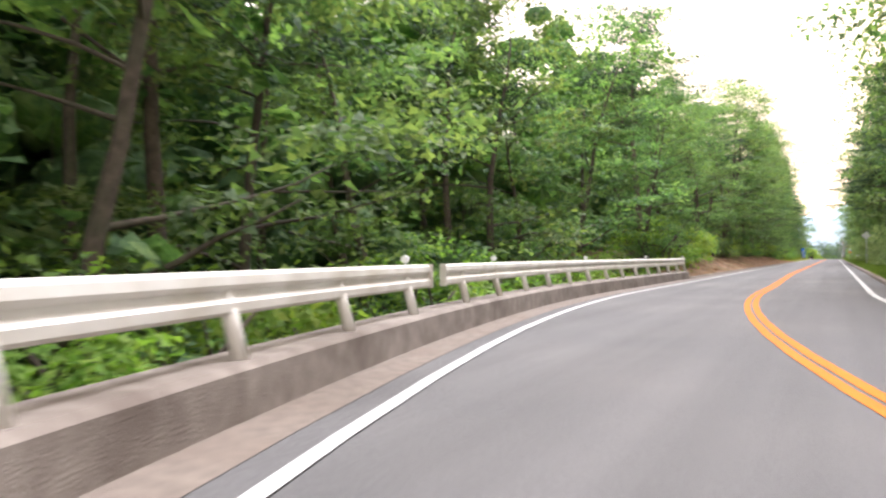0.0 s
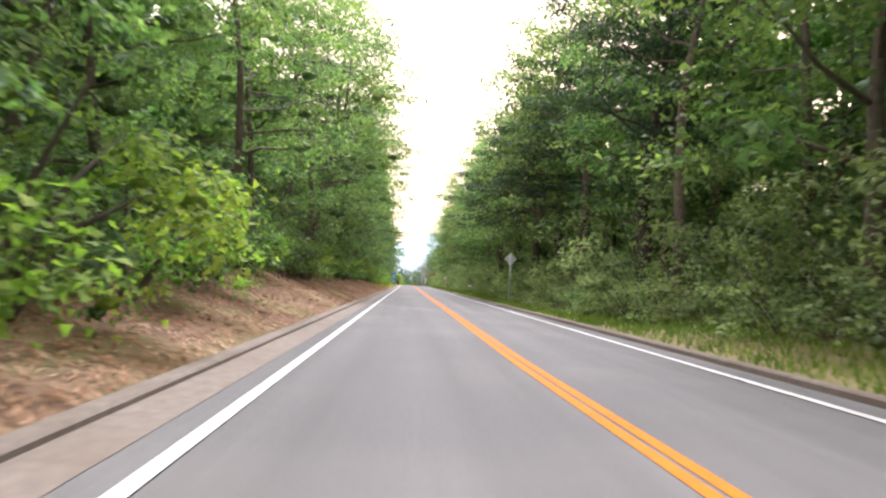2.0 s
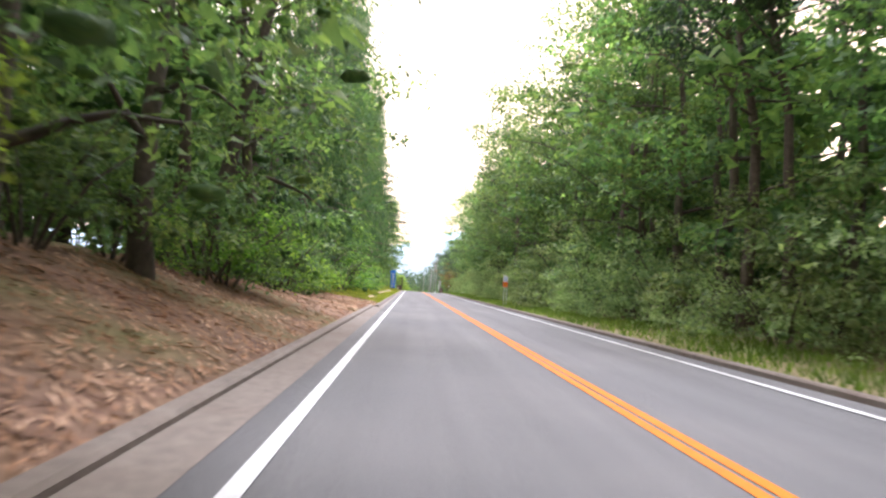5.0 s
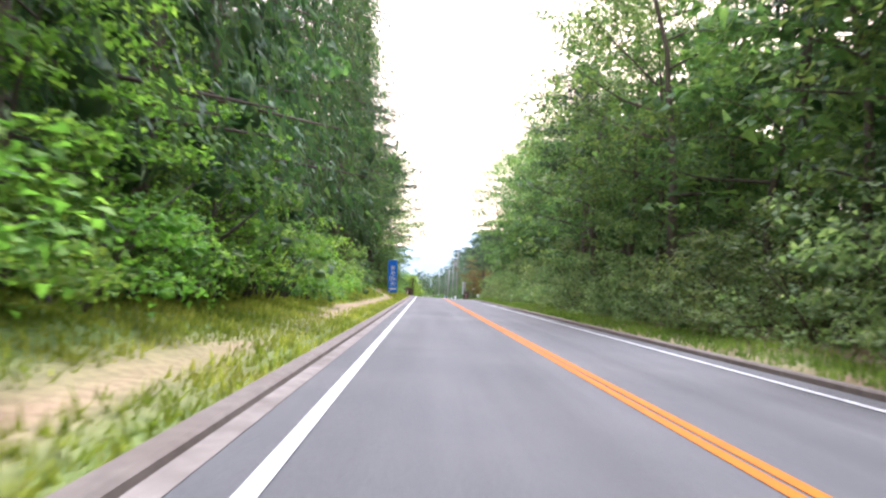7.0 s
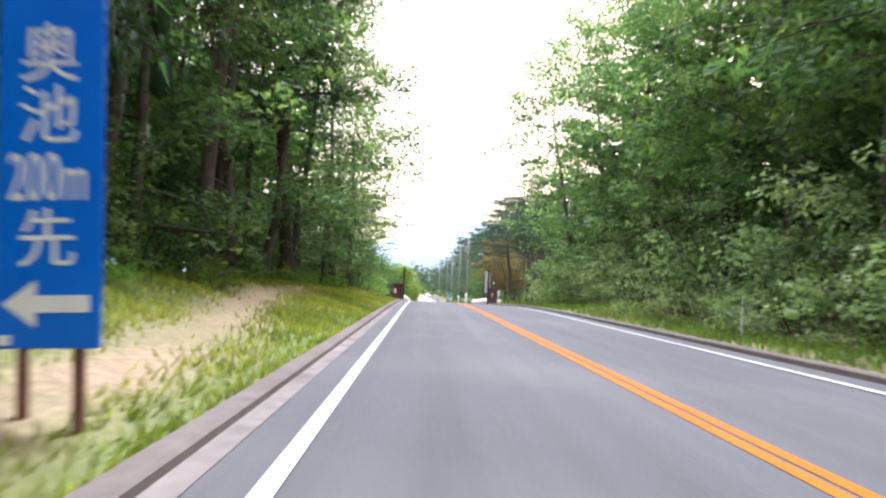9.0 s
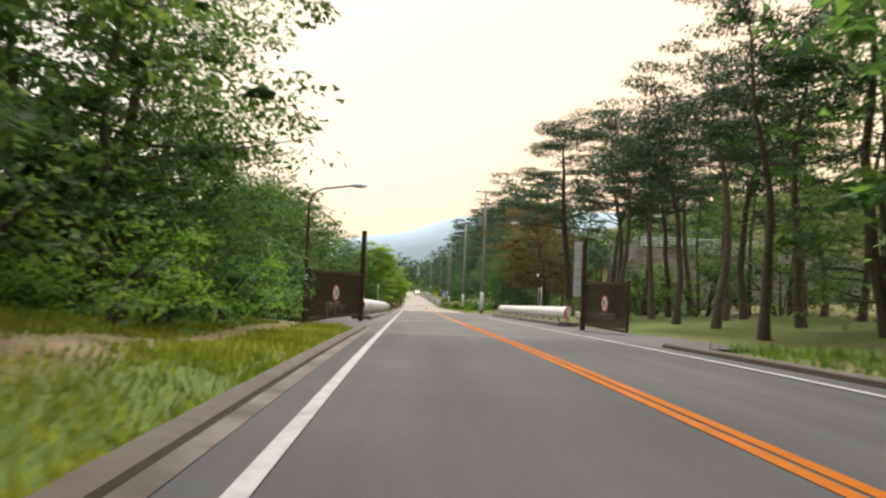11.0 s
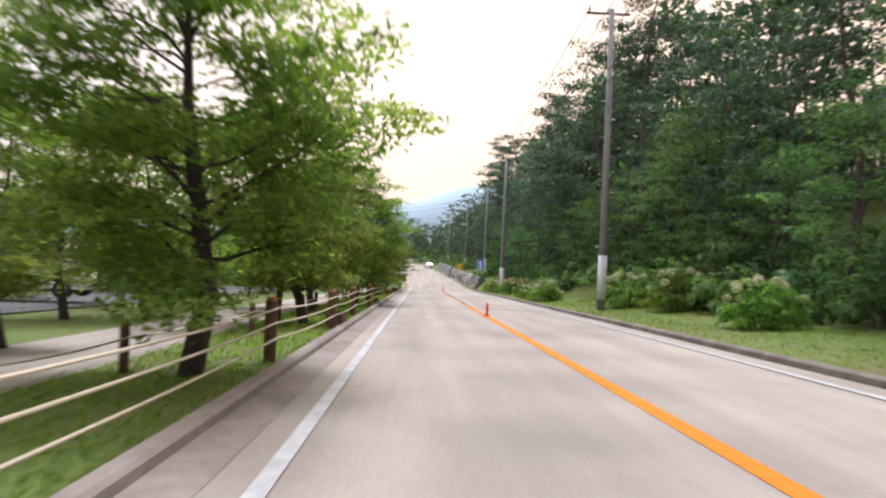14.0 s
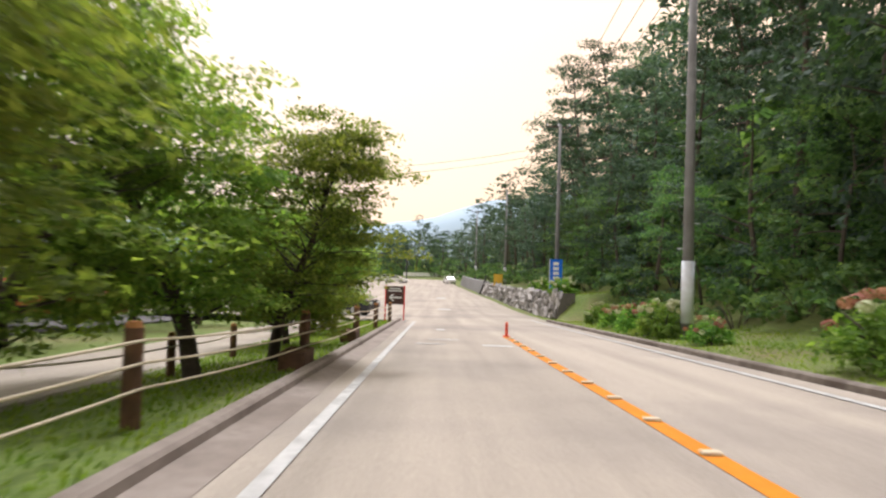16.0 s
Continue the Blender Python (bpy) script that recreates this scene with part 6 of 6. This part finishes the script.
# ---- retaining walls ----
def stone_wall(name, y0, y1, u, h0, h1, batter, label, course=0.38, away=0.0, rough=1.0, mat=STONE):
    """A wall of fitted stones: a joint-coloured body and one block for each stone."""
    rs = np.random.default_rng(5)
    v, f = capped(y0, y1, [(u + 0.06, h0), (u + 0.06 + batter, h1), (u + 0.7 + batter, h1), (u + 0.7 + batter, h0)], 2.0)
    body = setting(name, (skew(v, y0, y1, away, 0.0), f), MORTAR, label, "wall")
    shapes = []
    for k in range(6):
        bm = bmesh.new()
        bmesh.ops.create_cube(bm, size=1)
        for v in bm.verts:
            v.co += Vector(rs.normal(size=3) * 0.09 * rough)
            if v.co.x < 0:
                v.co.y *= 0.86
                v.co.z *= 0.84
        me = bpy.data.meshes.new("stone")
        bm.to_mesh(me)
        bm.free()
        me.materials.append(mat)
        shapes.append(me)
    n, z = 0, h0
    while z < h1 - 0.1:
        y = y0 + rs.random() * 0.4
        hh = course * (0.85 + 0.3 * rs.random())
        while y < y1 - 0.2:
            w = course * (1.0 + 0.8 * rs.random())
            o = new("stone", shapes[int(rs.integers(6))])
            tall, lift = hh * (1 + 0.22 * rough * rs.normal() * 0.5), 0.10 * rough * rs.normal() * hh
            zz = min(max(z + hh / 2 + lift, h0 + 0.1), h1 - 0.1)
            p = on(y + w / 2, u + 0.05 + 0.03 * rough * rs.normal() + away * (y + w / 2 - y0) / (y1 - y0) + batter * (zz - h0) / (h1 - h0), zz)
            o.matrix_basis = Matrix.Translation(p) @ Matrix.Rotation(rs.normal() * 0.16 * rough, 4, "X") @ Matrix.Diagonal((0.24, w * 0.99, max(tall, hh * 0.75), 1))
            o.parent = body
            y += w
            n += 1
        z += hh
    return body


stone_wall("wall_stone_near", 391.6, 446, 4.2, -0.2, 1.5, 0.5, "rough grey rubble retaining wall beside the road", 0.46, 0.0, 2.0)
setting("wall_concrete_far", capped(446.02, 486, [(4.25, -0.2), (4.7, 1.75), (5.3, 1.8), (5.3, -0.2)], 2.0), POLE_CONCRETE, "smooth pale concrete retaining wall beside the road", "wall")
stone_wall("wall_terrace", 304.5, 330, 18.7, 0.9, 6.2, 0.9, "tall mossy stone retaining wall below a terrace", 0.48, 4.4, 1.0, STONE_DARK)
v, f = capped(304.5, 330, [(19.3, 6.0), (19.3, 7.05), (19.6, 7.1), (42, 7.1), (42, 6.0)], 4.0)
setting("terrace", (skew(v, 304.5, 330, 4.4, 0.0), f), POLE_CONCRETE, "pale concrete parapet band of the terrace", "wall")
setting("wall_terrace_end", capped(303.9, 304.5, [(19.3, 0.0), (19.3, 7.05), (42, 7.05), (42, 0.0)], 0.6), STONE_DARK, "dark mossy end wall of the terrace", "wall")


def terrace_rail(corners, label):
    """A low grey railing of four rails along the terrace's edge."""
    e = empty("railing", Matrix.Translation(corners[0]), label, "railing")
    a, b = Vector((0, 0, 0)), corners[1] - corners[0]
    n = max(2, round(b.length / 2))
    for h in (0.3, 0.55, 0.8, 1.05):
        bm = bmesh.new()
        rod(bm, a + Vector((0, 0, h)), b + Vector((0, 0, h)), 0.035, 0.035, 8)
        part("rail", bm, GREY_STEEL, e)
    for i in range(n + 1):
        p = a.lerp(b, i / n)
        bm = bmesh.new()
        rod(bm, p - Vector((0, 0, 0.05)), p + Vector((0, 0, 1.1)), 0.035, 0.035, 8)
        part("post", bm, GREY_STEEL, e)


terrace_rail((on(304.3, 19.5, 7.07), on(329.8, 23.9, 7.07)), "grey metal railing along the terrace wall")
terrace_rail((on(304.2, 19.8, 7.03), on(304.2, 34.0, 7.03)), "grey metal railing across the terrace's end")


# ---- grass and litter ----
def blades(name, spans, n, size, mat, label, upright=True):
    rs = np.random.default_rng(len(name))
    quads = []
    total = sum(s[1] - s[0] for s in spans)
    for y0, y1, u0, u1, dens in spans:
        k = int(n * dens * (y1 - y0) / total)
        ys_, us_ = y0 + (y1 - y0) * rs.random(k), u0 + (u1 - u0) * rs.random(k) ** 1.0
        for y, u in zip(ys_, us_):
            thin = 0.5 + 0.9 * noise.noise((u * 0.6, y * 0.4, 2.0))
            if upright and (rs.random() < (dirt_at(y, u) if u < 0 else 0.0) * 1.1 or (size > 0.1 and rs.random() > thin + 0.45)):
                continue
            p = np.array(on(y, u, ground_h(y, u)))
            if upright:
                h, a = size * (0.5 + rs.random()), rs.random() * 6.283
                d = np.array((math.cos(a), math.sin(a), 0)) * 0.016 * (1 + size)
                tip = p + np.array((rs.normal() * 0.35 * h, rs.normal() * 0.35 * h, h))
                quads += [p - d, p + d, tip]
            else:
                c, s = math.cos(rs.random() * 6.283), math.sin(rs.random() * 6.283)
                n = math.hypot(c, s) + 0.01
                a = np.array((c / n, s / n, 0.45 if u < -4.0 else 0.0)) * size * (0.4 + rs.random() * 1.2)
                a[2] *= -c / n
                b = np.array((-s / n, c / n, rs.normal() * 0.2)) * size * 0.45
                p = p + np.array((0, 0, 0.03))
                quads += [p - a, p - b, p + a]
    ob = new(name, blade_mesh(name, np.array(quads), mat))
    return tagged(ob, label, "grass" if upright else "leaf litter", kind="stuff")


blades("verge_grass", [(140, 250, -9.5, -3.82, 1.7), (243, 257, -7, -3.9, 1.3)], 90000, 0.11, GRASS, "unmown green and yellow verge grass")
blades("roadside_grass", [(-12, 250, 3.85, 6.4, 1.0), (-8, 34, -6.0, -4.4, 0.5), (176, 250, -10.5, -7.6, 0.35)], 60000, 0.2, GRASS_DARK, "tall dark green roadside grass and weeds")
blades("mown_grass", [(293, 384, -6.2, -3.85, 1.0), (312, 400, 3.9, 8.0, 1.0), (296, 306, 7, 14, 0.5)], 56000, 0.05, GRASS_LAWN, "short mown green grass")
blades("fallen_leaves", [(36, 143, -7.6, -3.8, 1.0), (-10, 34, -4.2, -3.75, 0.05)], 60000, 0.075, LITTER, "dry brown leaves and twigs on the bank", False)
